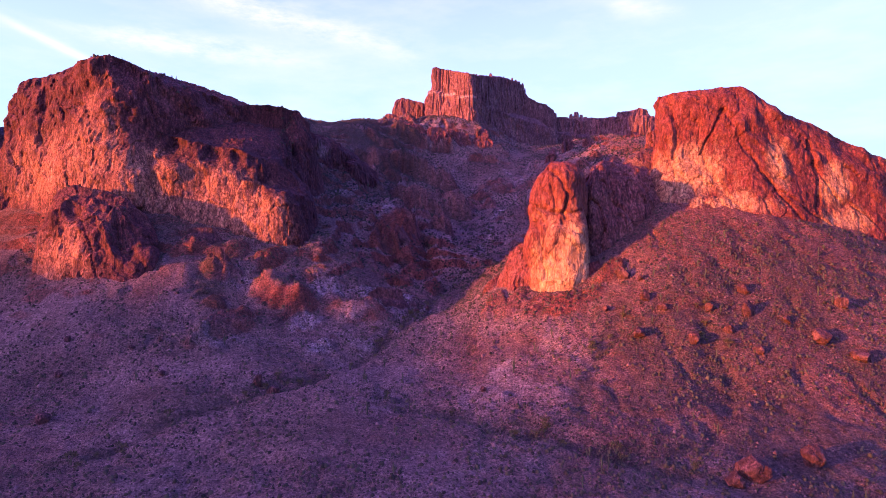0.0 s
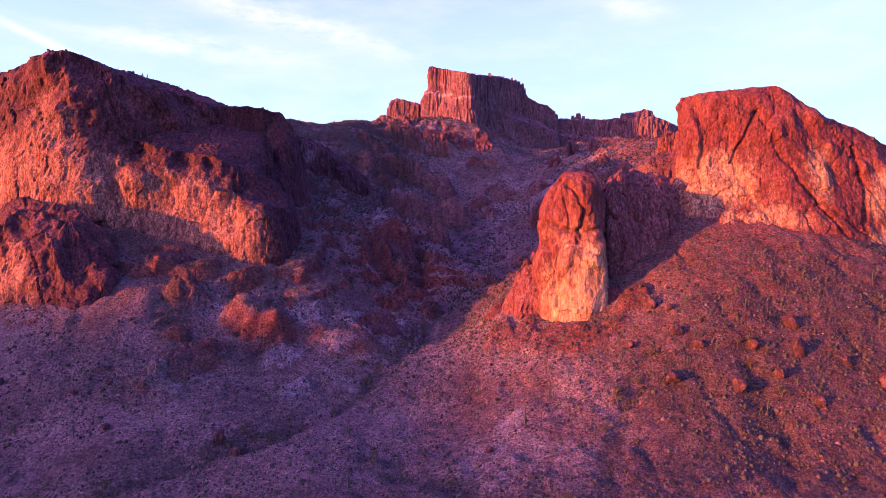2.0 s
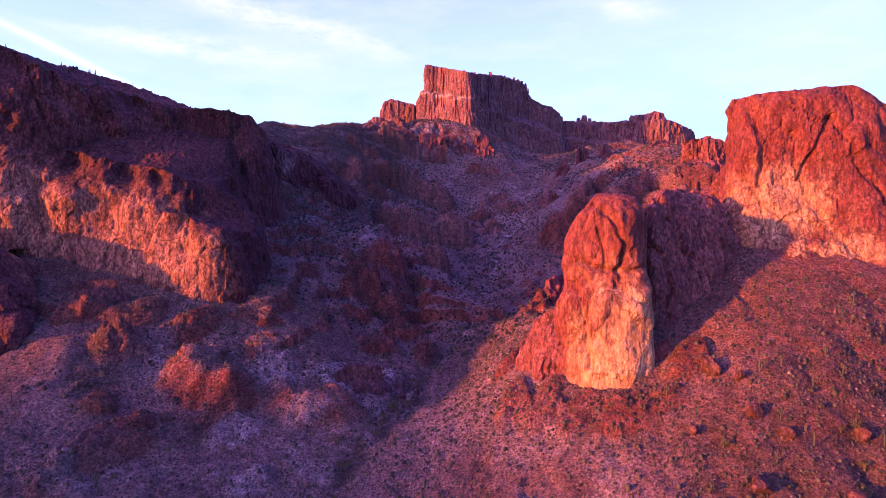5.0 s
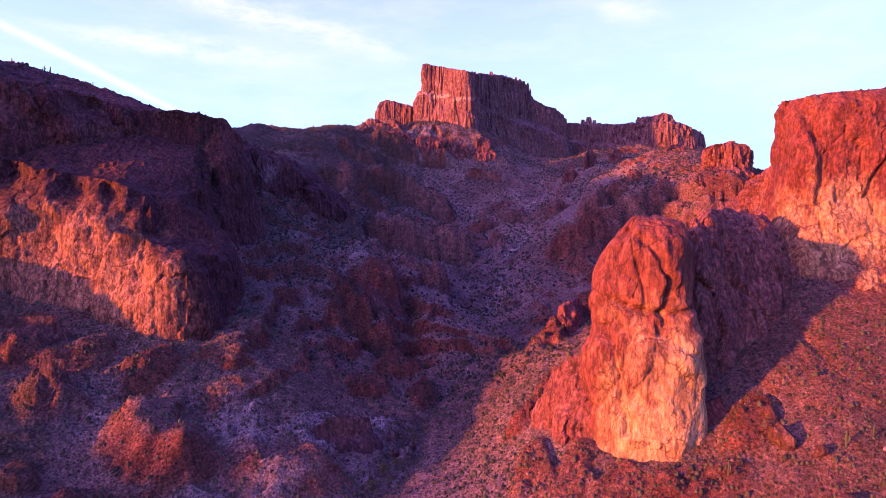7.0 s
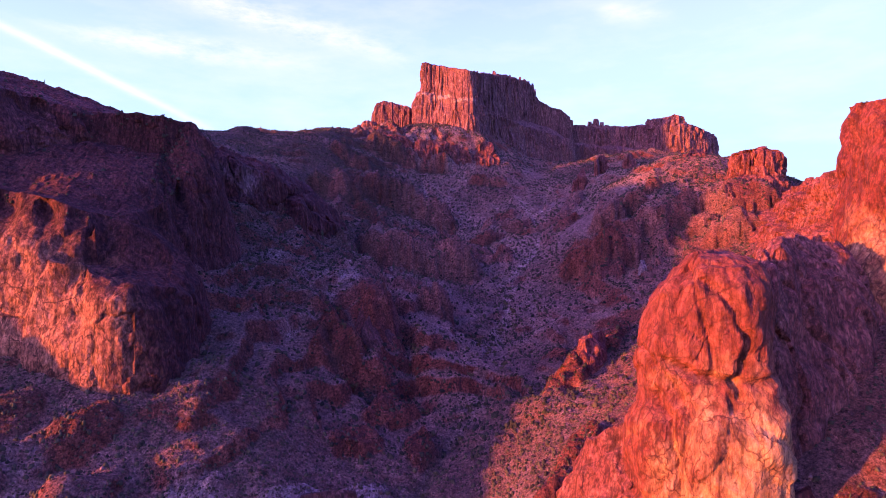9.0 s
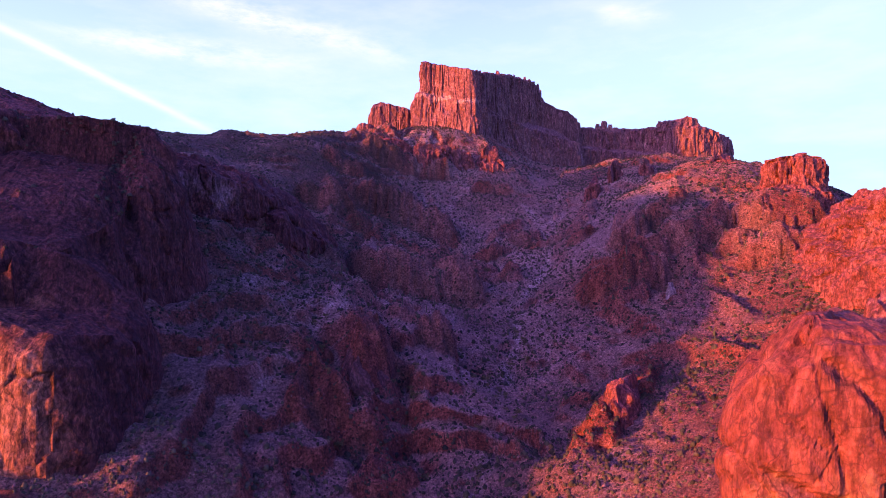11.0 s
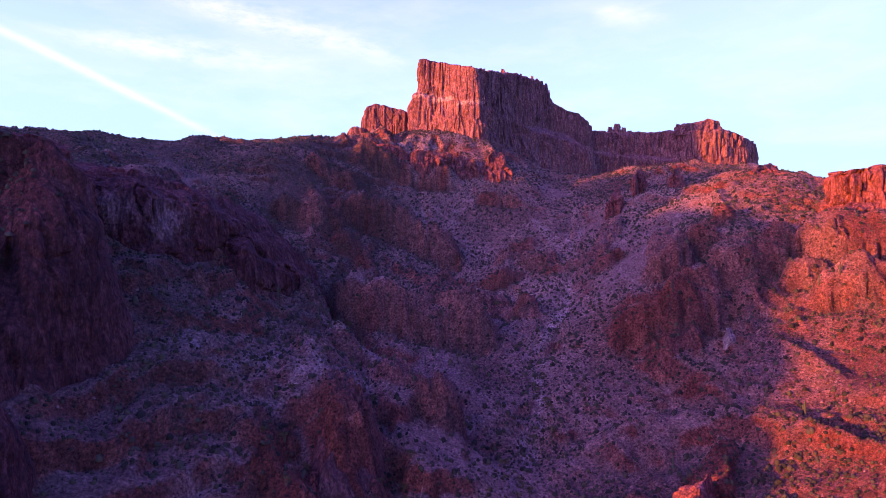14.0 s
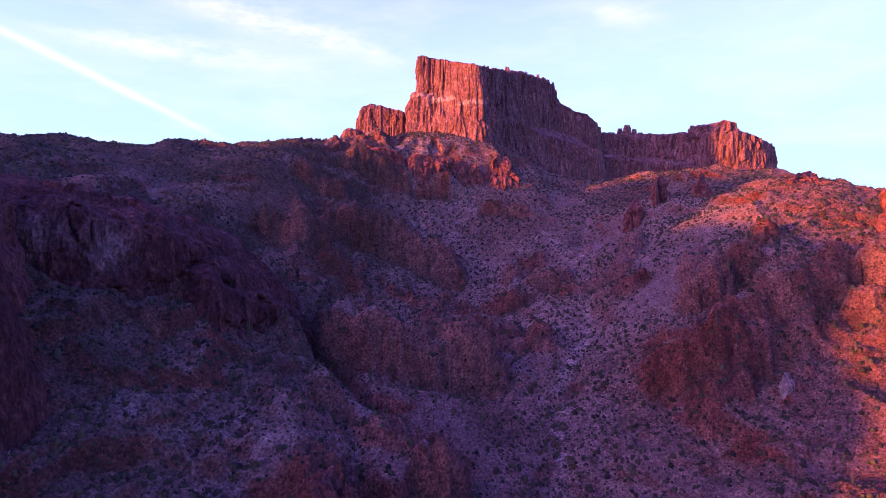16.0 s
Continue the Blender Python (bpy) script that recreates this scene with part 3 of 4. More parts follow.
ledge([(66, 806), (84, 798), (104, 800)], 8, 22)
ledge([(-120, 858), (-92, 850), (-66, 856)], 12, 26)
ledge([(96, 772), (114, 764), (134, 768)], 8, 20)
ledge([(-20, 735), (6, 728), (34, 730), (58, 738)], 10, 24)
ledge([(-66, 528), (-52, 512), (-36, 508), (-22, 516)], 9, 22)
ledge([(20, 716), (44, 706), (66, 712)], 6, 18)
brk, joint = blocks(GX / 6, GY / 6, GZ / 6, 310)
for bx0, by0, lo, wi, ta, tu, pa in BULGES:
    i0, i1 = np.searchsorted(xs, (bx0 - 2 * lo, bx0 + 2 * lo))
    j0, j1 = np.searchsorted(ys, (by0 - 2 * lo, by0 + 2 * lo))
    cut = (slice(j0, j1), slice(i0, i1))
    dx, dy = GX[cut] - bx0, GY[cut] - by0
    u, v = (dx * math.cos(tu) + dy * math.sin(tu)) / lo, (dy * math.cos(tu) - dx * math.sin(tu)) / wi
    r = np.hypot(u, v) + 0.35 * fbm(GX[cut] / 9, GY[cut] / 9, 0.2, 3, 320) + 0.12 * brk[cut]
    up = 1 - smooth(0.55, 1.0, r)
    GZ[cut] += 0.8 * ta * up * (1 + 0.3 * brk[cut] + 0.35 * ridged(GX[cut] / 11, GY[cut] / 11, 0.3, 3, 325)) - 1.3 * up * (1 - joint[cut])
    BARE[cut] = np.maximum(BARE[cut], up * (1 - pa))
    PALE[cut] = np.maximum(PALE[cut], 0.7 * up * pa)
for line, w, d in GULLIES[:1] + GULLIES[5:7]:
    D, A = near_line(GX, GY, line)
    PALE = np.maximum(PALE, (0.3 + 0.4 * fbm(GX / 22, GY / 22, 0.3, 2, 331)) * np.exp(-((D + 3 * fbm(GX / 14, GY / 14, 1.0, 2, 9) + 7 * fbm(GX / 45, GY / 45, 2.0, 2, 19)) / 2.6) ** 2) * smooth(0.3, 0.45, A + (w != 7)))
PALE = np.clip(PALE + 0.55 * smooth(0.15, 0.45, fbm(GX / 24, GY / 24, 0.4, 4, 340)) * np.exp(-(((GX + 75) / 70) ** 2 + ((GY - 385) / 60) ** 2)), 0, 1)
for line, w, amount in (([(-24, 892), (-14, 870), (0, 848)], 3.5, 0.9), ([(-30, 600), (-60, 575), (-72, 540), (-78, 500)], 5, 0.45), ([(-70, 590), (-84, 560), (-92, 530)], 5, 0.5), ([(95, 880), (104, 830), (108, 790), (84, 712), (58, 668), (50, 620), (46, 600)], 3, 0.6), ([(20, 900), (14, 870), (6, 846)], 2.5, 0.5)):
    D, A = near_line(GX, GY, line)
    PALE = np.maximum(PALE, amount * smooth(-0.4, 0.3, fbm(GX / 9, GY / 9, 0.6, 3, 333)) * np.exp(-((D + 2 * fbm(GX / 10, GY / 10, 1.0, 2, 12)) / w) ** 2))
PALE = np.clip(PALE + 0.6 * smooth(-0.3, 0.3, fbm(GX / 15, GY / 15, 0.8, 4, 350)) * np.exp(-(((GX - 35) / 40) ** 2 + ((GY - 305) / 48) ** 2)), 0, 1)
BRUSH0 = 0.85 * smooth(-0.3, 0.2, fbm(GX / 12, GY / 12, 0.2, 3, 360) + 0.4) * np.exp(-(((GX + 158 + 0.3 * (GY - 385)) / 13) ** 2 + ((GY - 385) / 28) ** 2) ** 1.5)
PALE = np.clip(PALE + 0.22 * smooth(-0.45, 0.45, fbm(GX / 34, GY / 34, 0.1, 3, 352)) * smooth(60, 0, GX) * (1 - smooth(360, 430, GY)), 0, 1)
# left slope: denser scrub litter, deepened to paint in the slope's shade
BRUSH_AND_SHADE = (0.45 + 0.35 * smooth(570, 650, GY)) * smooth(-0.55, 0.15, fbm(GX / 30, GY / 30, 0.4, 4, 354)) * smooth(425, 470, GY - 0.15 * GX) * smooth(-42, -100, GX - 0.12 * (GY - 560)) * (1 - smooth(900, 1000, GY))
# dark scree patch, then painted shadow lines along the ledge feet
BRUSH_AND_SHADE = np.maximum(np.maximum(BRUSH_AND_SHADE, BRUSH0), 0.75 * FOOT * smooth(-0.5, 0.2, fbm(GX / 9, GY / 9, 0.4, 3, 365)))
for line, w, d in GULLIES[:5]:
    D, A = near_line(GX, GY, line)
    D = D + 3 * fbm(GX / 14, GY / 14, 1.0, 2, 9) + 7 * fbm(GX / 45, GY / 45, 2.0, 2, 19)
    BRUSH_AND_SHADE = np.maximum(BRUSH_AND_SHADE, 0.85 * smooth(-0.5, 0.1, fbm(GX / 8, GY / 8, 0.4, 3, 364)) * np.exp(-(D / (0.75 * w)) ** 2) * (1 - smooth(470, 540, GY)))
BRUSH_AND_SHADE = np.maximum(BRUSH_AND_SHADE, 0.6 * smooth(-0.5, 0.3, fbm(GX / 26, GY / 26, 0.7, 4, 356)) * smooth(62, 100, GX + 0.25 * (300 - GY)) * (1 - smooth(330, 390, GY)))
PALE = np.clip(PALE + 0.5 * smooth(-0.35, 0.3, fbm(GX / 11, GY / 11, 0.3, 4, 362)) * np.exp(-(((GX - 5) / 60) ** 2 + ((GY - 935) / 28) ** 2)), 0, 1)
# the soil of the left foreground is darkened as well
BRUSH_AND_SHADE = np.maximum(BRUSH_AND_SHADE, 0.42 * smooth(-0.5, 0.35, fbm(GX / 30, GY / 30, 0.9, 4, 359)) * smooth(0, -60, GX) * (1 - smooth(330, 390, GY)))
# lightens the soil over the upper valley slopes
PALE = np.clip(PALE + 0.24 * smooth(-0.4, 0.35, fbm(GX / 24, GY / 24, 0.9, 4, 358)) * smooth(-150, -70, GX) * smooth(530, 600, GY) * (1 - smooth(860, 950, GY)), 0, 1)
PALE = np.clip(PALE + 0.7 * smooth(-0.3, 0.3, fbm(GX / 9, GY / 9, 0.3, 4, 366)) * np.exp(-(((GX - 5) / 62) ** 2 + ((GY - 990) / 34) ** 2) ** 1.5), 0, 1)
# reddish rock ground, masked to the sunlit boundary to paint in orange sun
sunlit_red = np.maximum(smooth(0, 45, GX - 62 - 0.45 * (GY - 480)) * smooth(400, 440, GY) * (1 - smooth(820, 900, GY)), 0.8 * smooth(60, 120, GX + 0.3 * (330 - GY)) * smooth(200, 260, GY) * (1 - smooth(400, 440, GY)))
BARE = np.maximum(BARE, sunlit_red * (0.68 + 0.3 * fbm(GX / 14, GY / 14, 0.6, 3, 368)))
me_g = grid_mesh("ground", np.stack([GX, GY, GZ], -1), SOIL)
for label_, arr in (("pale", PALE), ("bare", BARE), ("brush_and_shade", BRUSH_AND_SHADE)):
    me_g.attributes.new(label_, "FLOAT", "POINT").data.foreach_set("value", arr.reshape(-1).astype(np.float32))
ground = tagged(new("ground", me_g), "stony reddish desert ground with gullies and talus slopes", "ground", kind="structure")


def height(x, y):
    x, y = np.asarray(x, float), np.asarray(y, float)
    i = np.clip(np.searchsorted(xs, x) - 1, 0, len(xs) - 2)
    j = np.clip(np.searchsorted(ys, y) - 1, 0, len(ys) - 2)
    u, v = (x - xs[i]) / (xs[i + 1] - xs[i]), (y - ys[j]) / (ys[j + 1] - ys[j])
    return GZ[j, i] * (1 - u) * (1 - v) + GZ[j, i + 1] * u * (1 - v) + GZ[j + 1, i] * (1 - u) * v + GZ[j + 1, i + 1] * u * v


# ---- cliffs ----
FOOTPRINTS, CRESTS = [], []


def thing(name, label, category, x, y, z, group="", kind=""):
    e = tagged(new(name), label, category, group, kind)
    e.location = (x, y, z)
    return e


def put_under(ob, parent, label=""):
    ob.parent = parent
    ob.matrix_parent_inverse = Matrix.Translation(-Vector(parent.location))
    return tagged(ob, label)


def loop_curve(ctrl, step):
    """A closed smooth line through the corners."""
    c = np.array(ctrl, float)
    n = len(c)
    out_pts = []
    for i in range(n):
        p0, p1, p2, p3 = c[i - 1], c[i], c[(i + 1) % n], c[(i + 2) % n]
        m = max(3, int(np.hypot(*(p2 - p1)[:2]) / step))
        t = np.linspace(0, 1, m, endpoint=False)[:, None]
        a, b = (p2 - p0) * 0.35, (p3 - p1) * 0.35
        out_pts.append((2 * t**3 - 3 * t**2 + 1) * p1 + (t**3 - 2 * t**2 + t) * a + (3 * t**2 - 2 * t**3) * p2 + (t**3 - t**2) * b)
    return np.concatenate(out_pts)


def cliff(name, corners, profile, spine, mat, step=1.25, big=5.0, mid=1.8, fine=0.45, columns=0.0, dome=2.0, seed=1, label="", category="", parent=None, crest=False, strata=0.0, deep=8.0, cracks=(), lean=(0.0, 0.0)):
    """A body of rock. corners: (x, y, foot, rim) round its foot; cracks: lines of (x, z) across its face; profile: (share of the height, metres set back); spine: the two ends of its middle line; lean: how far its top stands off from its foot."""
    L = loop_curve(corners, step)
    P, foot, rim = L[:, :2], L[:, 2] - deep, L[:, 3]
    (ax, ay), (bx, by) = spine
    t = np.clip(((P[:, 0] - ax) * (bx - ax) + (P[:, 1] - ay) * (by - ay)) / max((bx - ax) ** 2 + (by - ay) ** 2, 1e-6), 0, 1)
    C = np.stack([ax + t * (bx - ax), ay + t * (by - ay)], -1)
    V = P - C
    R = np.hypot(V[:, 0], V[:, 1])
    O = V / R[:, None]
    hs, ins = np.array([p[0] for p in profile]), np.array([p[1] for p in profile], float)
    tall = float((rim - foot).max())
    rows = max(6, int(tall / step))
    h = np.linspace(0, 1, rows)
    inset = np.interp(h, hs, ins)[:, None]
    wig = 1 + 0.6 * fbm(L[None, :, 0] / 18, L[None, :, 1] / 18, h[:, None] * tall / 25, 3, seed + 5)
    inset = np.minimum(inset * wig, R[None] * 0.85)
    XY = P[None] - O[None] * inset[..., None]
    ledge = 0.03 * fbm(L[None, :, 0] / 30, L[None, :, 1] / 30, h[:, None] * 6, 2, seed + 7)
    Z = foot[None] + (rim - foot)[None] * np.clip(h[:, None] + ledge * np.sin(np.pi * h)[:, None], 0, 1)
    caps = np.linspace(0, 1, max(6, int(R.mean() / (step * 1.4))))[1:]
    cxy = XY[-1][None] * (1 - caps)[:, None, None] + C[None] * caps[:, None, None]
    wt = 1 / (((C[:, None] - P[None, ::3]) ** 2).sum(-1) + 60.0)
    mid_z = (wt * rim[None, ::3]).sum(1) / wt.sum(1) + dome
    cz = rim[None] + (mid_z - rim)[None] * smooth(0, 1, caps)[:, None]
    A = np.concatenate([np.concatenate([XY, Z[..., None]], -1), np.concatenate([cxy, cz[..., None]], -1)], 0)
    A[..., :2] += np.concatenate([h, np.ones(len(caps))])[:, None, None] * np.array(lean)
    x, y, z = A[..., 0].copy(), A[..., 1].copy(), A[..., 2].copy()
    k = np.concatenate([np.ones(rows), 1 - smooth(0, 0.4, caps)])[:, None]
    wx, wy = x + 3 * vnoise(x / 11, y / 11, z / 11, seed + 70), y + 3 * vnoise(x / 11 + 40, y / 11, z / 11, seed + 71)
    v1, j1 = blocks(wx / 12, wy / 12, z / 26, seed + 50)
    v2, j2 = blocks(wx / 4.5, wy / 4.5, z / 7 + 0.25 * x / 7, seed + 55)
    d = big * fbm(x / 38, y / 38, z / 70, 2, seed) + 0.5 * mid * v1 + 0.14 * mid * v2 - 0.4 * mid * (1 - j1) - 0.1 * mid * (1 - j2)
    d = d + 0.3 * mid * ridged(wx / 13, wy / 13, z / 60, 3, seed + 20) + fine * fbm(x / 2.6, y / 2.6, z / 4.0, 3, seed + 40, 0.65)
    crack = np.clip(np.abs(vnoise(x / 24 + z / 60, y / 24, z / 70, seed + 60)) * 22, 0, 1)
    d = d - 1.1 * mid * (1 - crack)
    for line in cracks:
        far = near_line(x + 1.2 * vnoise(x / 5, y / 5, z / 5, seed + 61), z, list(line))[0]
        d = d - 2.6 * np.exp(-(far / 1.3) ** 2)
    if columns:
        d = d + columns * (np.abs(vnoise(x / 3.0, y / 3.0, z / 80, seed + 80)) * 2.2 - 0.8) + columns * 0.8 * blocks(x / 5.5, y / 5.5, z / 60, seed + 81)[0]
    if strata:
        d = d + strata * vnoise(x / 70, y / 70, z / 4.5, seed + 90)
    push = O[None] * (d * k)[..., None]
    A[..., 0] += push[..., 0]
    A[..., 1] += push[..., 1]
    top = np.concatenate([h ** 5, np.ones(len(caps))])[:, None]
    A[..., 2] += top * (0.7 * mid * fbm(x / 6, y / 6, 0, 3, seed + 2) + 0.35 * big * fbm(x / 24, y / 24, 0, 2, seed + 6) + columns * 0.5 * vnoise(x / 4.5, y / 4.5, 0, seed + 8) + (1 - k) * mid * (0.9 * v1 + 0.5 * v2 + 0.8 * ridged(x / 16, y / 16, 0.5, 3, seed + 9)))
    FOOTPRINTS.append((P - O * np.minimum(inset[rows // 3, :, None], 8))[::4])
    if crest:
        CRESTS.append(A[rows - max(2, rows // 12):].reshape(-1, 3))
    ob = new(name, grid_mesh(name, A, mat, closed=True, shade=False))
    if parent:
        return put_under(ob, parent, label)
    return tagged(ob, label, category)


STEEP = [(0, 0), (0.5, 5), (0.85, 9), (1, 14)]
SHEER = [(0, 0), (0.6, 3), (0.9, 5), (1, 9)]

# the massif beside the valley: a high crest, a prow of sunlit cliff, a buttress and a low shoulder at its foot
massif = thing("rock_massif", "dark red rock massif with sunlit cliff prow and brushy crest", "cliff", -250, 480, 130)
# the crest's unseen middle is raised to keep sun off the valley head
cliff("crest_block",
      [(-404, 512, 108, 228), (-378, 482, 112, 238), (-335, 464, 118, 241), (-300, 453, 125, 246), (-266, 446, 132, 252), (-238, 453, 138, 242), (-214, 480, 140, 233), (-158, 532, 140, 227), (-134, 570, 152, 227), (-146, 600, 178, 227), (-230, 640, 210, 242), (-330, 640, 210, 242), (-398, 580, 170, 222)],
      [(0, 0), (0.4, 6), (0.75, 13), (1, 22)], ((-345, 560), (-275, 572)), WALL, big=6, mid=1.6, step=1.5, seed=101, parent=massif, label="high dark crest", crest=True, dome=20)
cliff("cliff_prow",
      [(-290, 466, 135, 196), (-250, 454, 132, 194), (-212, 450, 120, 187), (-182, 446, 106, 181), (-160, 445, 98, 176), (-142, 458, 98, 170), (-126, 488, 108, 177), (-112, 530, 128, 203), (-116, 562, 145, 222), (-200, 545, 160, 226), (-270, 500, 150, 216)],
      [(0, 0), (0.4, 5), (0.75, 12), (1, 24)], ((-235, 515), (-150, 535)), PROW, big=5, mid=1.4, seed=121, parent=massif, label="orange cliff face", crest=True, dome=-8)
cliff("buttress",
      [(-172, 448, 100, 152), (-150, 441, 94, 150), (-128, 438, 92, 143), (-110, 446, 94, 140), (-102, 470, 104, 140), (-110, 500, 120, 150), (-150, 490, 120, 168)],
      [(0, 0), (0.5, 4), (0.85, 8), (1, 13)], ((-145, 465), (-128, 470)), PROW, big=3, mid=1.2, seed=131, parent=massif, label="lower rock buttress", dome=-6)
cliff("shoulder",
      [(-305, 412, 70, 126), (-278, 396, 68, 134), (-240, 384, 70, 116), (-206, 382, 72, 98), (-200, 405, 82, 112), (-230, 445, 120, 136), (-298, 445, 110, 146)],
      [(0, 0), (0.5, 6), (0.8, 12), (1, 20)], ((-270, 422), (-238, 415)), WALL, big=4, mid=2, seed=141, parent=massif, label="low red shoulder outcrop", crest=True)
band_cliff = thing("cliff_band", "shaded stained cliff band below a brushy plateau", "cliff", -120, 650, 170)
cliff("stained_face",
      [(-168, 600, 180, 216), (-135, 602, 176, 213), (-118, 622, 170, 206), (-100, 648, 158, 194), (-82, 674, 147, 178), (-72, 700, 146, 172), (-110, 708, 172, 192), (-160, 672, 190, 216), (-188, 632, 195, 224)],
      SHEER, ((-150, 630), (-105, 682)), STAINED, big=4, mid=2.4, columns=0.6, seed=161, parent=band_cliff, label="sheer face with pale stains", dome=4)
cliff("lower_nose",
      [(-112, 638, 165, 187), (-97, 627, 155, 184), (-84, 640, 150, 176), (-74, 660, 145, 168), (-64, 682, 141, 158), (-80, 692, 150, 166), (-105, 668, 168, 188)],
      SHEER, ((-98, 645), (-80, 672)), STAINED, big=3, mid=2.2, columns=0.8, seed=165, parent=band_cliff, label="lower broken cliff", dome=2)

# the spire and the butte on the other side
spire = thing("rock_spire", "tall rounded rock spire with pale sunlit face", "rock", 95, 390, 80)
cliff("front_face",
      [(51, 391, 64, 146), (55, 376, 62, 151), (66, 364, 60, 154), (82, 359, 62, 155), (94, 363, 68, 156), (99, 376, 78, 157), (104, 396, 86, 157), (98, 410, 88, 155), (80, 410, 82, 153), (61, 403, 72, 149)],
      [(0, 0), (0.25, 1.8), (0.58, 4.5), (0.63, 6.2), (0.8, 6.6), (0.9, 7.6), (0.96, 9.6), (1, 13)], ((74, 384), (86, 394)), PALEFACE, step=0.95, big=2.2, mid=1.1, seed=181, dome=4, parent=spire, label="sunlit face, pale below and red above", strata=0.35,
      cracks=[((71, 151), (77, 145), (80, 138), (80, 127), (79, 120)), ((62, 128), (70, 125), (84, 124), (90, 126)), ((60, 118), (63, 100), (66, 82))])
cliff("back_ridge",
      [(90, 404, 82, 150), (100, 382, 80, 152), (128, 392, 92, 161), (154, 409, 110, 159), (172, 430, 126, 150), (150, 456, 128, 152), (122, 444, 105, 152), (100, 424, 90, 149)],
      [(0, 0), (0.45, 5), (0.7, 10), (0.9, 14), (1, 18)], ((108, 412), (146, 438)), ROCK, big=4, mid=2.4, seed=186, dome=5, parent=spire, label="dark ridge behind the face")
cliff("foot_rock",
      [(28, 402, 60, 72), (38, 388, 58, 77), (48, 377, 58, 83), (59, 370, 60, 91), (68, 376, 66, 99), (66, 400, 78, 107), (50, 414, 78, 96), (34, 414, 70, 82)],
      [(0, 0), (0.4, 3), (0.8, 8), (1, 13)], ((46, 396), (58, 392)), ROCK, step=0.9, big=2.5, mid=2, seed=191, columns=0.8, parent=spire, label="broken red rocks at the foot")
butte = thing("red_butte", "massive flat-topped red butte lit by low sun", "cliff", 230, 420, 125)
cliff("cliff_body",
      [(154, 432, 132, 214), (162, 410, 122, 215), (190, 398, 118, 217), (214, 391, 120, 217.5), (230, 389, 116, 206), (246, 388, 112, 197), (264, 388, 106, 190), (282, 388, 100, 181), (304, 388, 96, 169), (342, 395, 92, 154), (382, 430, 100, 144), (352, 480, 130, 158), (282, 490, 140, 182), (212, 485, 140, 210), (170, 465, 138, 214)],
      [(0, 0), (0.3, 5), (0.5, 7), (0.6, 9), (0.94, 11), (1, 14)], ((185, 440), (330, 435)), CLIFF, big=3.5, mid=1.3, seed=201, dome=-4, parent=butte, label="red cliff body", crest=True, lean=(4, 18),
      cracks=[((205, 200), (198, 186), (190, 168)), ((205, 200), (211, 182), (217, 168), (227, 150), (238, 134), (248, 118)), ((262, 176), (266, 150), (262, 125)), ((170, 205), (173, 180), (170, 165))])
cliff("lower_apron",
      [(160, 410, 112, 140), (174, 395, 110, 138), (196, 387, 108, 138), (222, 385, 106, 136), (244, 387, 102, 130), (258, 392, 98, 122), (262, 410, 110, 132), (220, 415, 122, 150), (180, 416, 124, 150)],
      [(0, 0), (0.5, 4), (0.9, 9), (1, 13)], ((188, 406), (240, 404)), CLIFF, big=2, mid=1.8, columns=0.7, seed=206, parent=butte, label="fractured lower apron", lean=(0, 8), dome=2)
cliff("ridge_crag",
      [(222, 470, 140, 200), (202, 510, 138, 199), (204, 560, 142, 194), (220, 610, 155, 190), (236, 645, 170, 194), (290, 640, 180, 196), (300, 560, 160, 188), (290, 480, 140, 196)],
      [(0, 0), (0.4, 8), (0.5, 16), (0.8, 22), (1, 30)], ((256, 505), (264, 615)), ROCK, big=6, mid=3, seed=221, columns=1.8, label="jagged red crag ridge above the slope", category="cliff")
cliff("rock_dome",
      [(236, 692, 192, 224), (245, 671, 188, 226), (266, 662, 184, 228), (287, 670, 180, 224), (299, 700, 183, 217), (282, 728, 192, 224), (255, 722, 198, 226)],
      [(0, 0), (0.45, 3), (0.55, 8), (0.92, 10), (1, 14)], ((260, 690), (276, 704)), ROCK, big=3, mid=1.5, seed=241, columns=2.6, dome=1, label="rounded red rock knob on the ridge crest", category="rock")

# the mesa at the head of the valley
mesa = thing("mesa", "tall flat-topped columnar mesa at the valley head", "mesa", 60, 1080, 290)
cliff("lower_tier",
      [(-36, 1064, 306, 356), (-30, 1052, 306, 356), (4, 1032, 304, 348), (36, 1012, 298, 338), (54, 1007, 292, 335), (66, 1018, 288, 333), (96, 1060, 280, 328), (142, 1096, 264, 315), (184, 1120, 254, 309), (232, 1150, 250, 302), (238, 1196, 250, 304), (150, 1200, 270, 330), (60, 1140, 290, 340), (-30, 1100, 300, 350)],
      [(0, 0), (0.4, 3.5), (0.97, 8.5), (1, 11)], ((5, 1070), (180, 1165)), MESA, step=1.4, big=2, mid=0.9, columns=1.7, seed=261, dome=6, parent=mesa, label="lower columnar tier")
cliff("upper_tier",
      [(-23, 1068, 350, 397), (-18, 1057, 350, 398), (8, 1042, 345, 391), (40, 1020, 334, 380), (54, 1016, 331, 377), (64, 1028, 328, 378), (84, 1068, 325, 386), (112, 1104, 318, 394), (138, 1130, 312, 394), (160, 1152, 308, 390), (172, 1164, 305, 372), (198, 1172, 303, 359), (220, 1180, 302, 353), (236, 1200, 300, 338), (150, 1215, 318, 360), (60, 1160, 330, 390), (-16, 1110, 345, 396)],
      [(0, 0), (0.4, 2), (0.97, 4), (1, 6)], ((8, 1075), (160, 1180)), MESA, step=1.4, big=2, mid=0.9, columns=1.7, seed=265, dome=-3, parent=mesa, label="upper columnar tier", deep=5)
cliff("shoulder",
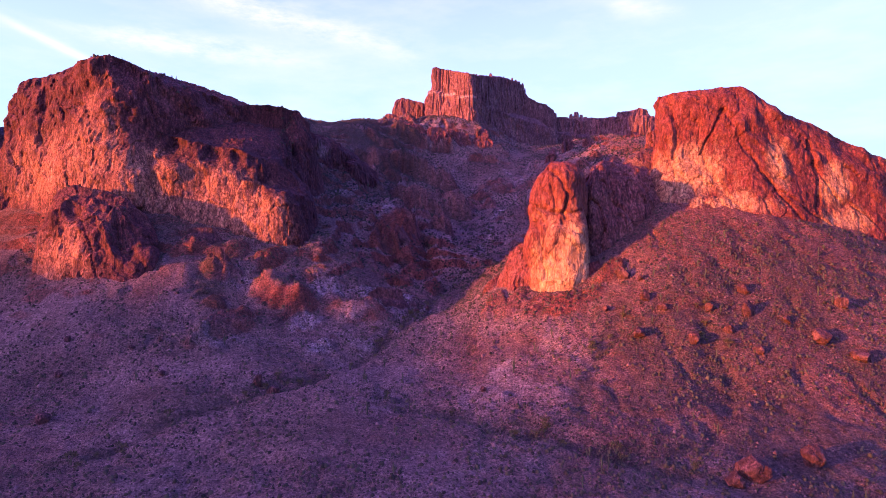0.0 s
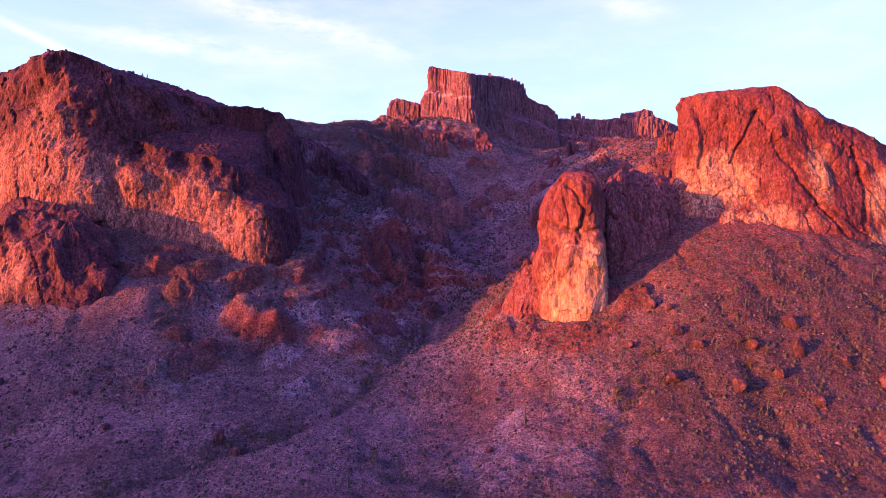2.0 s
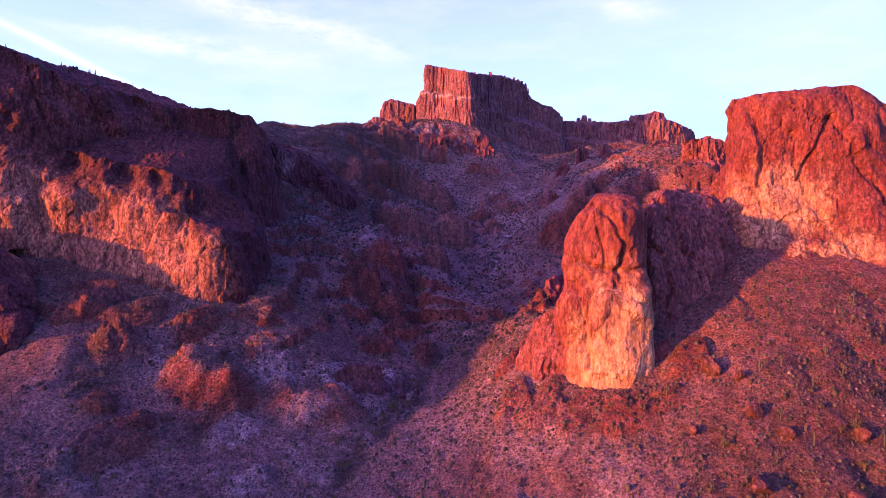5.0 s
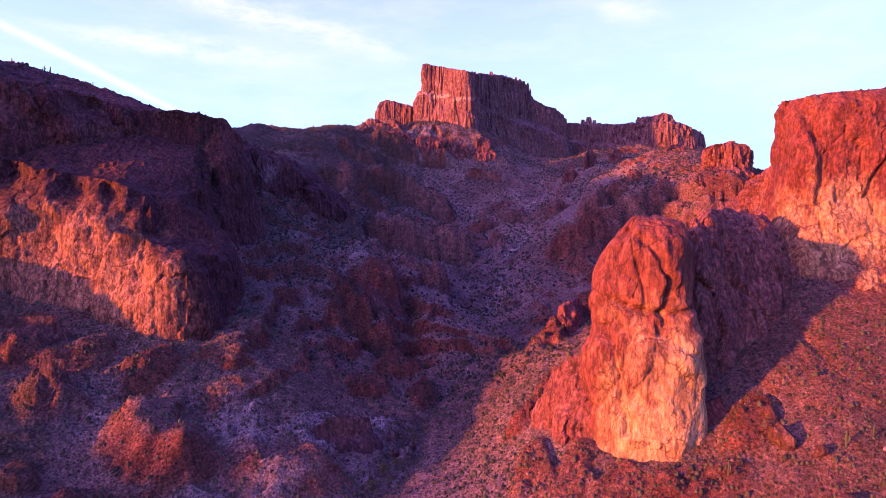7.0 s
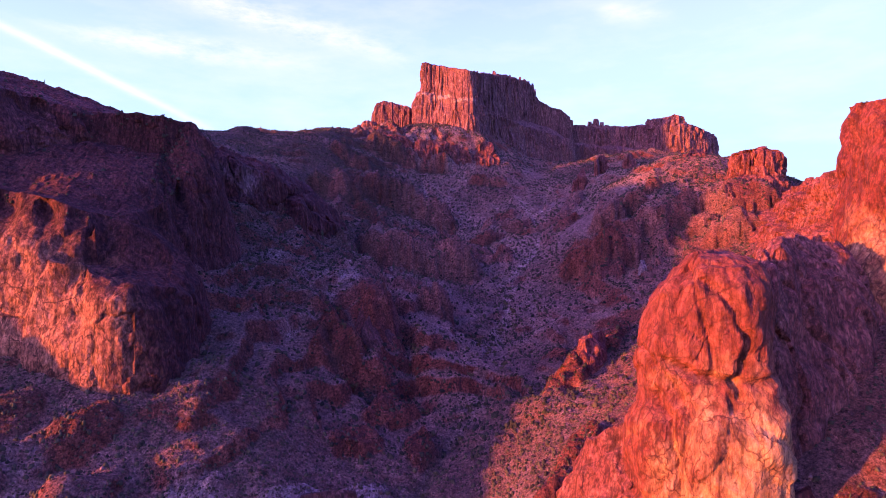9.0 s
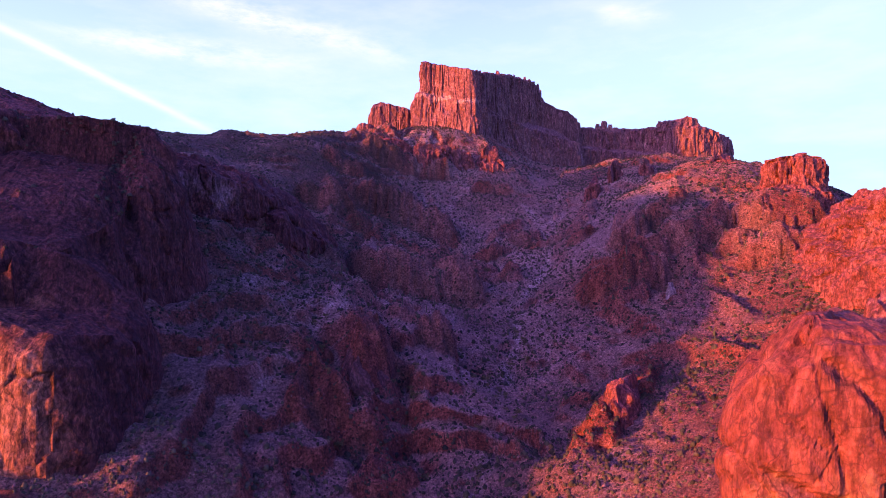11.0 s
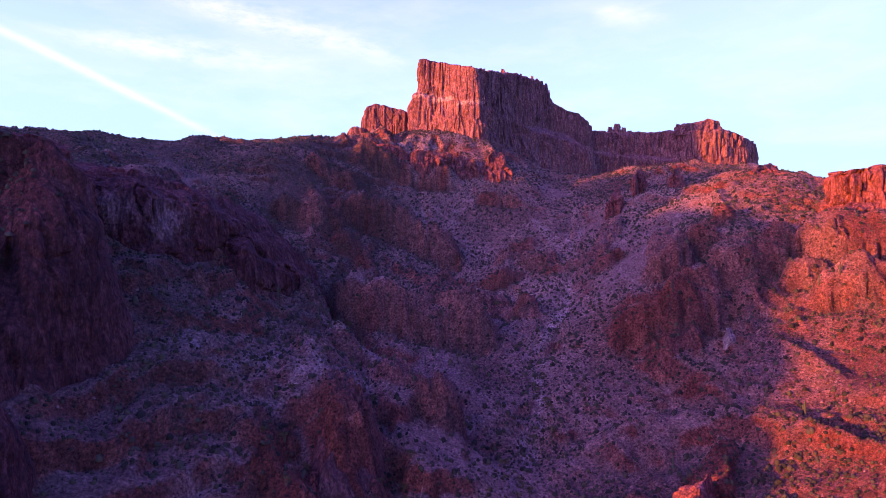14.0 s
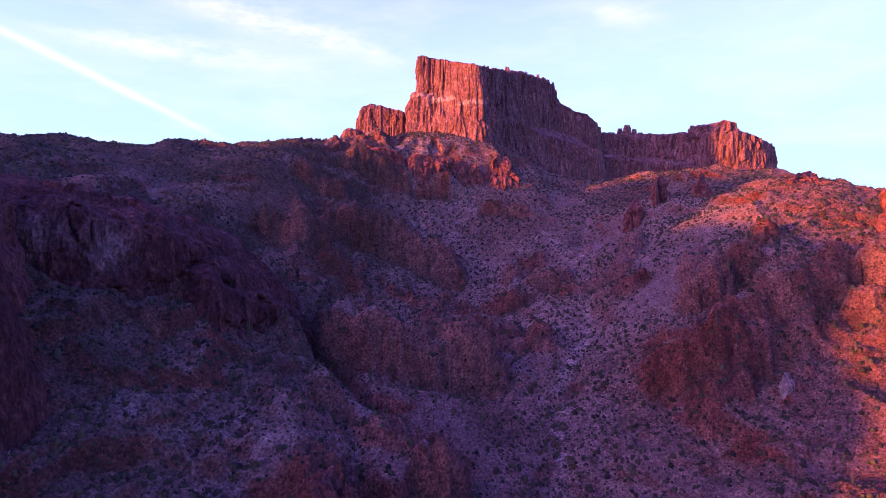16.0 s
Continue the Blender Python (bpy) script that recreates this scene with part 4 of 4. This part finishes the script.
      [(-101, 1122, 300, 342), (-94, 1114, 300, 350), (-80, 1110, 300, 354), (-58, 1110, 304, 350), (-36, 1108, 308, 345), (-28, 1140, 310, 345), (-70, 1160, 305, 352), (-98, 1146, 300, 346)],
      [(0, 0), (0.9, 3), (1, 6)], ((-78, 1132), (-52, 1132)), MESA, step=1.4, big=3, mid=1.8, columns=1.0, seed=281, parent=mesa, label="low rock shoulder", dome=1)
cliff("step",
      [(-116, 1092, 288, 316), (-106, 1084, 290, 319), (-92, 1085, 292, 318), (-86, 1104, 296, 318), (-112, 1110, 294, 316)],
      [(0, 0), (0.9, 2), (1, 4)], ((-104, 1096), (-98, 1096)), MESA, step=1.4, big=2, mid=1.4, columns=0.9, seed=285, parent=mesa, label="low step beside the shoulder", dome=0)
rear = thing("rear_wall", "long columnar cliff wall behind the valley", "cliff", 350, 1180, 262)
cliff("lower_wall",
      [(222, 1182, 246, 300), (260, 1180, 248, 297), (300, 1178, 248, 292), (340, 1164, 248, 286), (372, 1140, 246, 278), (410, 1130, 248, 275), (452, 1132, 250, 274), (492, 1160, 246, 270), (498, 1210, 246, 274), (400, 1240, 260, 290), (240, 1240, 260, 302)],
      [(0, 0), (0.5, 3), (0.95, 6), (1, 9)], ((260, 1212), (440, 1190)), MESA, step=2.0, big=3, mid=1.4, columns=2.0, seed=297, parent=rear, label="lower columnar wall", dome=4)
cliff("upper_wall",
      [(232, 1206, 298, 334), (268, 1204, 294, 331), (312, 1204, 290, 330), (348, 1186, 286, 331), (380, 1156, 280, 328), (416, 1146, 276, 328), (444, 1150, 274, 320), (476, 1172, 272, 312), (490, 1196, 270, 296), (470, 1240, 280, 316), (380, 1250, 290, 334), (240, 1245, 300, 334)],
      [(0, 0), (0.4, 3), (0.95, 7), (1, 9)], ((270, 1226), (430, 1200)), MESA, step=2.0, big=3, mid=1.4, columns=2.0, seed=301, parent=rear, label="upper columnar wall", dome=2)
cliff("cap_block",
      [(356, 1188, 326, 339), (368, 1172, 326, 340), (392, 1166, 326, 343), (402, 1164, 326, 347), (420, 1166, 324, 343), (422, 1186, 324, 343), (400, 1204, 326, 344), (362, 1204, 326, 340)],
      SHEER, ((378, 1186), (406, 1184)), MESA, step=1.8, big=1.0, mid=1, columns=1.8, seed=305, parent=rear, deep=3, dome=0)


def pinnacle(x, y, foot, top, r, seed, parent):
    """A thin tooth of rock on a skyline."""
    a = np.linspace(0, 2 * np.pi, 7)[:-1]
    cliff("pinnacle", [(x + r * math.cos(q), y + r * math.sin(q), foot, top - 2 * (i % 2)) for i, q in enumerate(a)], [(0, 0), (0.6, r * 0.25), (0.9, r * 0.5), (1, r * 0.75)],
          ((x - 0.3 * r, y), (x + 0.3 * r, y)), MESA, step=1.1, big=0.8, mid=0.8, columns=0.6, dome=0.5, seed=seed, parent=parent, deep=3)


for i, (px_, py_, tp, r_) in enumerate(((86, 1090, 390, 3.5), (92, 1112, 401, 5.5), (101, 1116, 395, 4), (119, 1130, 399, 4.5), (129, 1140, 398, 4), (137, 1146, 400, 3.6), (145, 1152, 398, 4), (153, 1158, 396, 3.6), (160, 1162, 394, 3.4), (166, 1170, 386, 3.2), (60, 1034, 380, 3))):
    pinnacle(px_, py_, tp - 22, tp, r_, 700 + i * 3, mesa)
for i, (px_, py_, tp, r_) in enumerate(((262, 1222, 340, 4), (272, 1222, 345, 4), (284, 1226, 351, 5), (294, 1226, 345, 4.5), (302, 1224, 340, 4), (330, 1206, 334, 4), (340, 1204, 335, 4), (470, 1182, 319, 3.5), (478, 1186, 313, 3), (363, 1190, 345, 4))):
    pinnacle(px_, py_, tp - 20, tp - 3, r_ * 1.5, 760 + i * 3, rear)


def outcrop(x, y, long, wide, tall, turn, seed, mat, label, name="rock_outcrop", columns=0.8, round_top=3.0, sink=0.0, step=1.1):
    """A bare rock on the slope: its foot follows the ground, its top stands tall metres over the ground at its middle."""
    a = np.linspace(0, 2 * np.pi, 9)[:-1]
    c, s_ = math.cos(radians(turn)), math.sin(radians(turn))
    rr = 1 + 0.25 * vnoise(np.cos(a) * 1.7 + seed, np.sin(a) * 1.7, seed * 0.37, 77)
    px, py = x + rr * (np.cos(a) * long / 2 * c - np.sin(a) * wide / 2 * s_), y + rr * (np.cos(a) * long / 2 * s_ + np.sin(a) * wide / 2 * c)
    g = height(px, py)
    mid_h = float(height(x, y))
    rim = np.maximum(mid_h + tall - sink + 0.75 * (g - mid_h), g + 0.6)
    k = long * 0.28
    return cliff(name, list(zip(px, py, g, rim)), [(0, 0), (0.4, wide * 0.06), (0.75, wide * 0.16), (1, wide * 0.34)],
                 ((x - k * c, y - k * s_), (x + k * c, y + k * s_)), mat, step=step, big=tall * 0.16, mid=min(1.6, tall * 0.12), fine=0.35, columns=columns, dome=round_top, seed=seed, label=label, category="rock", deep=4)


RED = "rough red rock outcrop on the valley slope"
FOOT = "broken red rock at the foot of the spire"
outcrop(98, 372, 18, 12, 2, 20, 463, CLIFF, FOOT, columns=0.4, round_top=2.0)
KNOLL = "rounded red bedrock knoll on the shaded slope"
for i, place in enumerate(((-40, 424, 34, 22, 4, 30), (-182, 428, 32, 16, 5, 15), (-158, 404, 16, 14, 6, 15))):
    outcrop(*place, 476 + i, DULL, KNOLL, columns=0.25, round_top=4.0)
outcrop(84, 524, 36, 18, 9, 50, 417, ROCK, "slanting red rock fin at the valley edge", columns=1.2)
outcrop(4, 945, 56, 22, 14, 20, 430, ROCK, "sunlit crag band under the mesa", columns=2.2)
outcrop(32, 958, 34, 18, 11, -15, 431, ROCK, "sunlit crag band under the mesa", columns=2.2)
outcrop(66, 962, 36, 24, 13, 10, 432, ROCK, "sunlit crag band under the mesa", columns=2.0)
outcrop(-52, 945, 50, 18, 10, -10, 433, ROCK, RED, columns=2.0)
outcrop(190, 872, 40, 14, 15, 60, 434, ROCK, "jagged crag row on the slope", columns=2.4)
outcrop(160, 850, 28, 12, 14, 60, 435, ROCK, RED, columns=2.4)
outcrop(214, 846, 24, 12, 13, 50, 436, ROCK, "jagged crag row on the slope", columns=2.4)
outcrop(264, 797, 32, 16, 4, 30, 438, ROCK, "broken red crag on the skyline", columns=2.0)
# the duller rock here puts the valley slope's shade into the colour
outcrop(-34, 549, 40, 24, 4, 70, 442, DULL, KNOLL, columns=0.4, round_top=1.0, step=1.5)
outcrop(150, 632, 8, 6, 5, 30, 437, SLAB, "pale leaning slab on the scree")


# ---- boulders ----
def boulder(x, y, size, tall, seed, label="weathered red boulder on the desert slope"):
    bm = bmesh.new()
    bmesh.ops.create_icosphere(bm, subdivisions=4 if size > 5 else 3, radius=1)
    co = np.array([v.co for v in bm.verts])
    d = 1 + 0.3 * fbm(co[:, 0] * 1.2 + seed, co[:, 1] * 1.2, co[:, 2] * 1.2, 2, seed) + 0.09 * fbm(co[:, 0] * 4, co[:, 1] * 4 + seed, co[:, 2] * 4, 3, seed + 5)
    cut = np.clip(np.abs(vnoise(co[:, 0] * 1.1 + seed, co[:, 1] * 1.1, co[:, 2] * 0.6, seed + 9)) * 8, 0, 1)
    co = co * (d - 0.13 * (1 - cut))[:, None]
    chop = np.random.default_rng(seed)
    for _ in range(11):
        n = chop.normal(size=3)
        n /= np.linalg.norm(n)
        over = np.maximum(co @ n - chop.uniform(0.55, 0.9), 0)
        co = co - over[:, None] * n[None] * 0.92
    for v, p in zip(bm.verts, co):
        v.co = (p[0] * size / 2, p[1] * size / 2 * 0.85, p[2] * tall * 0.62)
    me = bpy.data.meshes.new("boulder")
    bm.to_mesh(me)
    bm.free()
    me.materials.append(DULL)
    ob = tagged(new("boulder", me), label, "boulder", "boulders on the slopes")
    ob.matrix_basis = pose(x, y, float(height(x, y)) + tall * 0.22, 0, 0, seed * 47 % 360)
    return ob


for i, (bx_, by_, bs, bt) in enumerate(((-188, 262, 8.5, 6), (-85, 283, 8, 6.5), (-96, 292, 5.5, 7), (116, 208, 13, 9.5), (107, 205, 7, 6), (144, 217, 11, 8), (106, 305, 9, 6), (132, 296, 8, 6), (174, 328, 8, 7), (168, 312, 8, 9),
                                         (196, 292, 13, 8), (207, 278, 9, 6), (221, 313, 8, 6), (152, 300, 7, 5), (150, 318, 6, 5), (125, 322, 6, 4), (118, 330, 7, 6), (186, 305, 6, 4), (95, 330, 5, 4), (160, 285, 6, 4),
                                         (-165, 330, 4, 3), (-178, 322, 4, 3), (-150, 300, 4, 3), (-220, 330, 5, 4), (20, 280, 4, 3), (-20, 425, 5, 5), (-12, 432, 4, 5), (112, 352, 9, 8), (120, 345, 5, 4), (-205, 300, 5, 4))):
    boulder(bx_, by_, bs, bt, i + 3)


# ---- plants ----
def free_of_rock(x, y):
    ok = np.ones(len(x), bool)
    for F in FOOTPRINTS:
        lo, hi = F.min(0), F.max(0)
        q = np.nonzero(ok & (x > lo[0]) & (x < hi[0]) & (y > lo[1]) & (y < hi[1]))[0]
        if len(q) == 0:
            continue
        ax_, ay_ = F[:, 0][None], F[:, 1][None]
        bx2, by2 = np.roll(F[:, 0], -1)[None], np.roll(F[:, 1], -1)[None]
        px, py = x[q][:, None], y[q][:, None]
        hit = ((ay_ > py) != (by2 > py)) & (px < (bx2 - ax_) * (py - ay_) / (by2 - ay_ + 1e-9) + ax_)
        ok[q[hit.sum(1) % 2 == 1]] = False
    return ok


def domes(pos, size, seed):
    """Low rounded bushes: for each a ring on the ground, a narrower ring over it and a crown point, all uneven."""
    rng = np.random.default_rng(seed)
    n = len(pos)
    a = rng.uniform(0, 6.283, (n, 1)) + np.arange(4)[None] * (np.pi / 2) + rng.uniform(-0.35, 0.35, (n, 4))
    r = (size / 2)[:, None]
    tall = (size * rng.uniform(0.45, 0.75, n))[:, None]
    v = np.empty((n, 9, 3))
    for k, (wide, up, twist) in enumerate(((1.0, -0.08, 0.0), (0.72, 0.68, 0.7))):
        rad = r * wide * rng.uniform(0.65, 1.25, (n, 4))
        v[:, 4 * k:4 * k + 4, 0], v[:, 4 * k:4 * k + 4, 1] = rad * np.cos(a + twist), rad * np.sin(a + twist)
        v[:, 4 * k:4 * k + 4, 2] = tall * (up + rng.uniform(-0.15, 0.15, (n, 4)))
    v[:, 8] = np.concatenate([r * rng.uniform(-0.3, 0.3, (n, 2)), tall], 1)
    v += pos[:, None]
    f = [t for q in range(4) for t in ((q, (q + 1) % 4, 4 + q), ((q + 1) % 4, 4 + (q + 1) % 4, 4 + q), (4 + q, 4 + (q + 1) % 4, 8))]
    return v.reshape(-1, 3), (np.arange(n)[:, None, None] * 9 + np.array(f)[None]).reshape(-1, 3)


def triangles(name, v, f, mat):
    me = bpy.data.meshes.new(name)
    me.vertices.add(len(v))
    me.vertices.foreach_set("co", v.reshape(-1).astype(np.float32))
    me.loops.add(f.size)
    me.loops.foreach_set("vertex_index", f.reshape(-1).astype(np.int32))
    me.polygons.add(len(f))
    me.polygons.foreach_set("loop_start", np.arange(0, f.size, 3, dtype=np.int32))
    me.update(calc_edges=True)
    me.materials.append(mat)
    return me


def leaf_cloud(pos, size, leaves, seed, flat=0.7, leaf=0.5):
    """The points of many small bushes: each a loose heap of leaf clumps."""
    rng = np.random.default_rng(seed)
    n = len(pos)
    u = rng.normal(size=(n, leaves, 3))
    u /= np.linalg.norm(u, axis=-1, keepdims=True)
    u[..., 2] = np.abs(u[..., 2])
    r = rng.uniform(0.35, 1.0, (n, leaves, 1))
    c = u * r * np.array([1, 1, flat * 2]) * (size / 2)[:, None, None]
    a = rng.normal(size=(n, leaves, 3))
    a /= np.linalg.norm(a, axis=-1, keepdims=True)
    b = np.cross(a, rng.normal(size=(n, leaves, 3)))
    b /= np.linalg.norm(b, axis=-1, keepdims=True)
    w = (size[:, None, None] * leaf * rng.uniform(0.6, 1.3, (n, leaves, 1))) / 2
    base = pos[:, None] + c
    v = np.stack([base - a * w, base - b * w * 0.7, base + a * w, base + b * w * 0.7], 2)
    return v.reshape(-1, 3)


def quads(name, v, mat):
    q = np.arange(len(v), dtype=np.int32)
    me = bpy.data.meshes.new(name)
    me.vertices.add(len(v))
    me.vertices.foreach_set("co", v.reshape(-1).astype(np.float32))
    me.loops.add(len(v))
    me.loops.foreach_set("vertex_index", q)
    me.polygons.add(len(v) // 4)
    me.polygons.foreach_set("loop_start", np.arange(0, len(v), 4, dtype=np.int32))
    me.update(calc_edges=True)
    me.materials.append(mat)
    return me


def spread(n, box, seed, patch, bias):
    """Places on open ground, in patches."""
    rng = np.random.default_rng(seed)
    x, y = rng.uniform(box[0], box[2], n), rng.uniform(box[1], box[3], n)
    keep = (np.abs(x) < 0.86 * y + 30) & (fbm(x / patch, y / patch, 0.5, 3, seed) + bias + rng.uniform(-0.35, 0.35, n) > 0)
    x, y = x[keep], y[keep]
    thin = np.exp(-(((x - 30) / 48) ** 2 + ((y - 300) / 55) ** 2)) * 0.85 + 0.45 * smooth(0, -60, x) * (1 - smooth(380, 430, y))
    keep = rng.uniform(size=len(x)) > thin
    x, y = x[keep], y[keep]
    ok = free_of_rock(x, y)
    x, y = x[ok], y[ok]
    return np.stack([x, y, height(x, y) - 0.1], -1), rng


near_p, rng = spread(84000, (-330, 175, 330, 460), 5, 40, 0.18)
far_p, rng = spread(116000, (-330, 460, 330, 1060), 6, 45, 0.25)
crest = np.concatenate([c[rng.uniform(size=len(c)) < 0.05] for c in CRESTS])
# thin scrub on the flats towards the start
flat_x, flat_y = rng.uniform(-420, 420, 15000), rng.uniform(-260, 330, 15000)
keep = (np.abs(flat_x) >= 0.86 * flat_y + 30) | (flat_y < 175)
keep &= fbm(flat_x / 40, flat_y / 40, 0.5, 3, 5) + 0.1 > 0
flat_p = np.stack([flat_x, flat_y, height(flat_x, flat_y) - 0.1], -1)[keep]
P_all = np.concatenate([near_p, far_p, crest - (0, 0, 0.2), flat_p[free_of_rock(flat_p[:, 0], flat_p[:, 1])]])
size = np.clip(rng.lognormal(0.16, 0.42, len(P_all)), 0.6, 3.2) * np.where(P_all[:, 1] < 460, 0.74, 1.0)
for scrub_name, pick, leafy, words in (("desert_scrub", P_all[:, 1] < 470, SCRUB, "dry olive and brown desert scrub over the lower slopes"), ("upland_scrub", P_all[:, 1] >= 470, HIGH_SCRUB, "dark olive scrub dotted over the upper valley slopes")):
    bush_v, bush_f = domes(P_all[pick], size[pick], 8)
    big_b = pick & (size > 2.0)
    twig_v = leaf_cloud(P_all[big_b], size[big_b], 3, 9, leaf=0.5)
    twig_f = (np.arange(len(twig_v) // 4)[:, None, None] * 4 + np.array(((0, 1, 2), (0, 2, 3)))[None]).reshape(-1, 3) + len(bush_v)
    tagged(new(scrub_name, triangles(scrub_name, np.concatenate([bush_v, twig_v]), np.concatenate([bush_f, twig_f]), leafy)), words, "shrubs", kind="stuff")

# stones: small eight-sided chips
stone_p, rng = spread(60000, (-300, 180, 300, 1050), 12, 30, -0.05)
k = rng.lognormal(-1.0, 0.45, (len(stone_p), 1, 1)) * rng.uniform(0.6, 1.3, (len(stone_p), 6, 3))
oct_v = np.array([(1, 0, 0), (0, 1, 0), (-1, 0, 0), (0, -1, 0), (0, 0, 1), (0, 0, -0.6)], float)
stone_v = (stone_p[:, None] + oct_v[None] * k).reshape(-1, 3)
oct_f = np.array([(0, 1, 4), (1, 2, 4), (2, 3, 4), (3, 0, 4), (1, 0, 5), (2, 1, 5), (3, 2, 5), (0, 3, 5)])
stone_f = (np.arange(len(stone_p))[:, None, None] * 6 + oct_f[None]).reshape(-1, 3)
me_s = triangles("loose_stones", stone_v, stone_f, leaf_material("stone_chip", (0.08, 0.032, 0.026), (0.2, 0.105, 0.088)))
tagged(new("loose_stones", me_s), "loose reddish stones strewn over the slopes", "stones", kind="stuff")


# ---- cacti and small trees ----
def tube(bm, pts, radii, sides=8, ribs=0.0):
    """A ribbed stem along points, closed by a rounded tip."""
    rings = []
    for (p, r) in zip(pts, radii):
        rings.append([bm.verts.new((p[0] + math.cos(2 * math.pi * q / sides) * r * (1 - ribs * (q % 2)), p[1] + math.sin(2 * math.pi * q / sides) * r * (1 - ribs * (q % 2)), p[2])) for q in range(sides)])
    for a, b in zip(rings, rings[1:]):
        for q in range(sides):
            bm.faces.new((a[q], a[(q + 1) % sides], b[(q + 1) % sides], b[q]))
    tip = bm.verts.new((pts[-1][0], pts[-1][1], pts[-1][2] + radii[-1] * 0.8))
    for q in range(sides):
        bm.faces.new((rings[-1][q], rings[-1][(q + 1) % sides], tip))


def part(name, bm, mat, parent, label=""):
    me = bpy.data.meshes.new(name)
    bm.to_mesh(me)
    bm.free()
    me.materials.append(mat)
    ob = new(name, me)
    ob.parent = parent
    return tagged(ob, label)


def saguaro(tall, arms, seed):
    """A saguaro cactus at the origin: a ribbed trunk and upturned arms."""
    r = random.Random(seed)
    e = tagged(new("saguaro_cactus"), "tall green saguaro cactus among desert scrub", "cactus", "saguaros on the slopes")
    bm = bmesh.new()
    w = 0.055 * tall
    tube(bm, [(0, 0, -0.4), (0, 0, tall * 0.3), (0, 0, tall * 0.75), (0, 0, tall * 0.95), (0, 0, tall)], [w * 0.85, w, w * 0.95, w * 0.7, w * 0.4], 12, 0.12)
    part("trunk", bm, CACTUS, e)
    for i in range(arms):
        a, z0 = r.uniform(0, 6.28), tall * r.uniform(0.35, 0.55)
        out_r, up = tall * r.uniform(0.12, 0.17), tall * r.uniform(0.2, 0.35)
        bm = bmesh.new()
        c, s_ = math.cos(a), math.sin(a)
        tube(bm, [(c * w * 0.4, s_ * w * 0.4, z0 - w * 0.4), (c * out_r * 0.7, s_ * out_r * 0.7, z0), (c * out_r, s_ * out_r, z0 + up * 0.25), (c * out_r, s_ * out_r, z0 + up * 0.85), (c * out_r, s_ * out_r, z0 + up)], [w * 0.55, w * 0.6, w * 0.65, w * 0.6, w * 0.35], 10, 0.12)
        part("arm", bm, CACTUS, e)
    return e


def palo_verde(tall, seed):
    """A small desert tree at the origin: forked trunk, limbs and a loose crown."""
    r = random.Random(seed)
    e = tagged(new("palo_verde_tree"), "small yellow-green palo verde tree beside the wash", "tree", "small trees along the washes")
    bm = bmesh.new()
    tips = []
    for i in range(5):
        a, lean = r.uniform(0, 6.28), r.uniform(0.25, 0.5) * tall
        tip = (math.cos(a) * lean, math.sin(a) * lean, tall * r.uniform(0.55, 0.8))
        tips.append(tip)
        tube(bm, [(0, 0, -0.3), (tip[0] * 0.3, tip[1] * 0.3, tall * 0.28), tip], [0.09 * tall * 0.5, 0.03 * tall, 0.01 * tall], 6)
    part("trunk", bm, BARK, e)
    pts = np.array([(t[0] + r.gauss(0, 0.13) * tall, t[1] + r.gauss(0, 0.13) * tall, t[2] * r.uniform(0.75, 1.1)) for t in tips for _ in range(7)])
    ob = new("crown", quads("crown", leaf_cloud(pts, np.full(len(pts), 0.3 * tall), 7, seed, leaf=0.45), GREEN))
    ob.parent = e
    return e


BARK = leaf_material("green_bark", (0.07, 0.06, 0.03), (0.09, 0.08, 0.04))
GREEN = leaf_material("palo_verde_leaf", (0.04, 0.034, 0.014), (0.11, 0.085, 0.032))
rs = random.Random(77)
kinds = [saguaro(5.2, 2, 1), saguaro(4.4, 0, 2), saguaro(6.0, 3, 3), saguaro(5.0, 1, 4)]
zones = [((-60, 190, 160, 330), 34), ((-90, 590, 10, 700), 46), ((-60, 640, 40, 740), 24), ((60, 300, 260, 370), 26), ((-260, 260, -60, 380), 12), ((90, 560, 220, 720), 14)]
spots = [(rs.uniform(z[0], z[2]), rs.uniform(z[1], z[3])) for z, n in zones for _ in range(n)]
ok = free_of_rock(np.array([p[0] for p in spots]), np.array([p[1] for p in spots]))
spots = [(x, y, float(height(x, y))) for (x, y), o in zip(spots, ok) if o]
high = CRESTS[0]
high = high[(high[:, 2] > 238)]
spots += [tuple(high[rs.randrange(len(high))]) for _ in range(16)]
for i, (x, y, z) in enumerate(spots):
    g = rs.uniform(0.65, 1.15)
    m = pose(x, y, z, rs.uniform(-3, 3), rs.uniform(-3, 3), rs.uniform(0, 360))
    if i < 4:
        kinds[i].matrix_basis = m
    else:
        copy_thing(kinds[i % 4], m).scale = (g, g, g)
trees = [palo_verde(3.6, 11), palo_verde(4.4, 12), palo_verde(2.9, 13)]
n_tree = 0
for line, n in ((GULLIES[0][0], 60), (GULLIES[1][0], 14), (GULLIES[3][0], 8), (GULLIES[4][0], 8), (GULLIES[8][0], 14), (GULLIES[9][0], 14), (GULLIES[10][0], 10)):
    for _ in range(n):
        f = rs.uniform(0, len(line) - 1.001)
        i = int(f)
        x = line[i][0] + (f - i) * (line[i + 1][0] - line[i][0]) + rs.gauss(0, 5)
        y = line[i][1] + (f - i) * (line[i + 1][1] - line[i][1]) + rs.gauss(0, 5)
        g = rs.uniform(0.6, 1.2)
        m = pose(x, y, float(height(x, y)), 0, 0, rs.uniform(0, 360))
        if n_tree < 3:
            trees[n_tree].matrix_basis = m
        else:
            copy_thing(trees[n_tree % 3], m).scale = (g, g, g)
        n_tree += 1
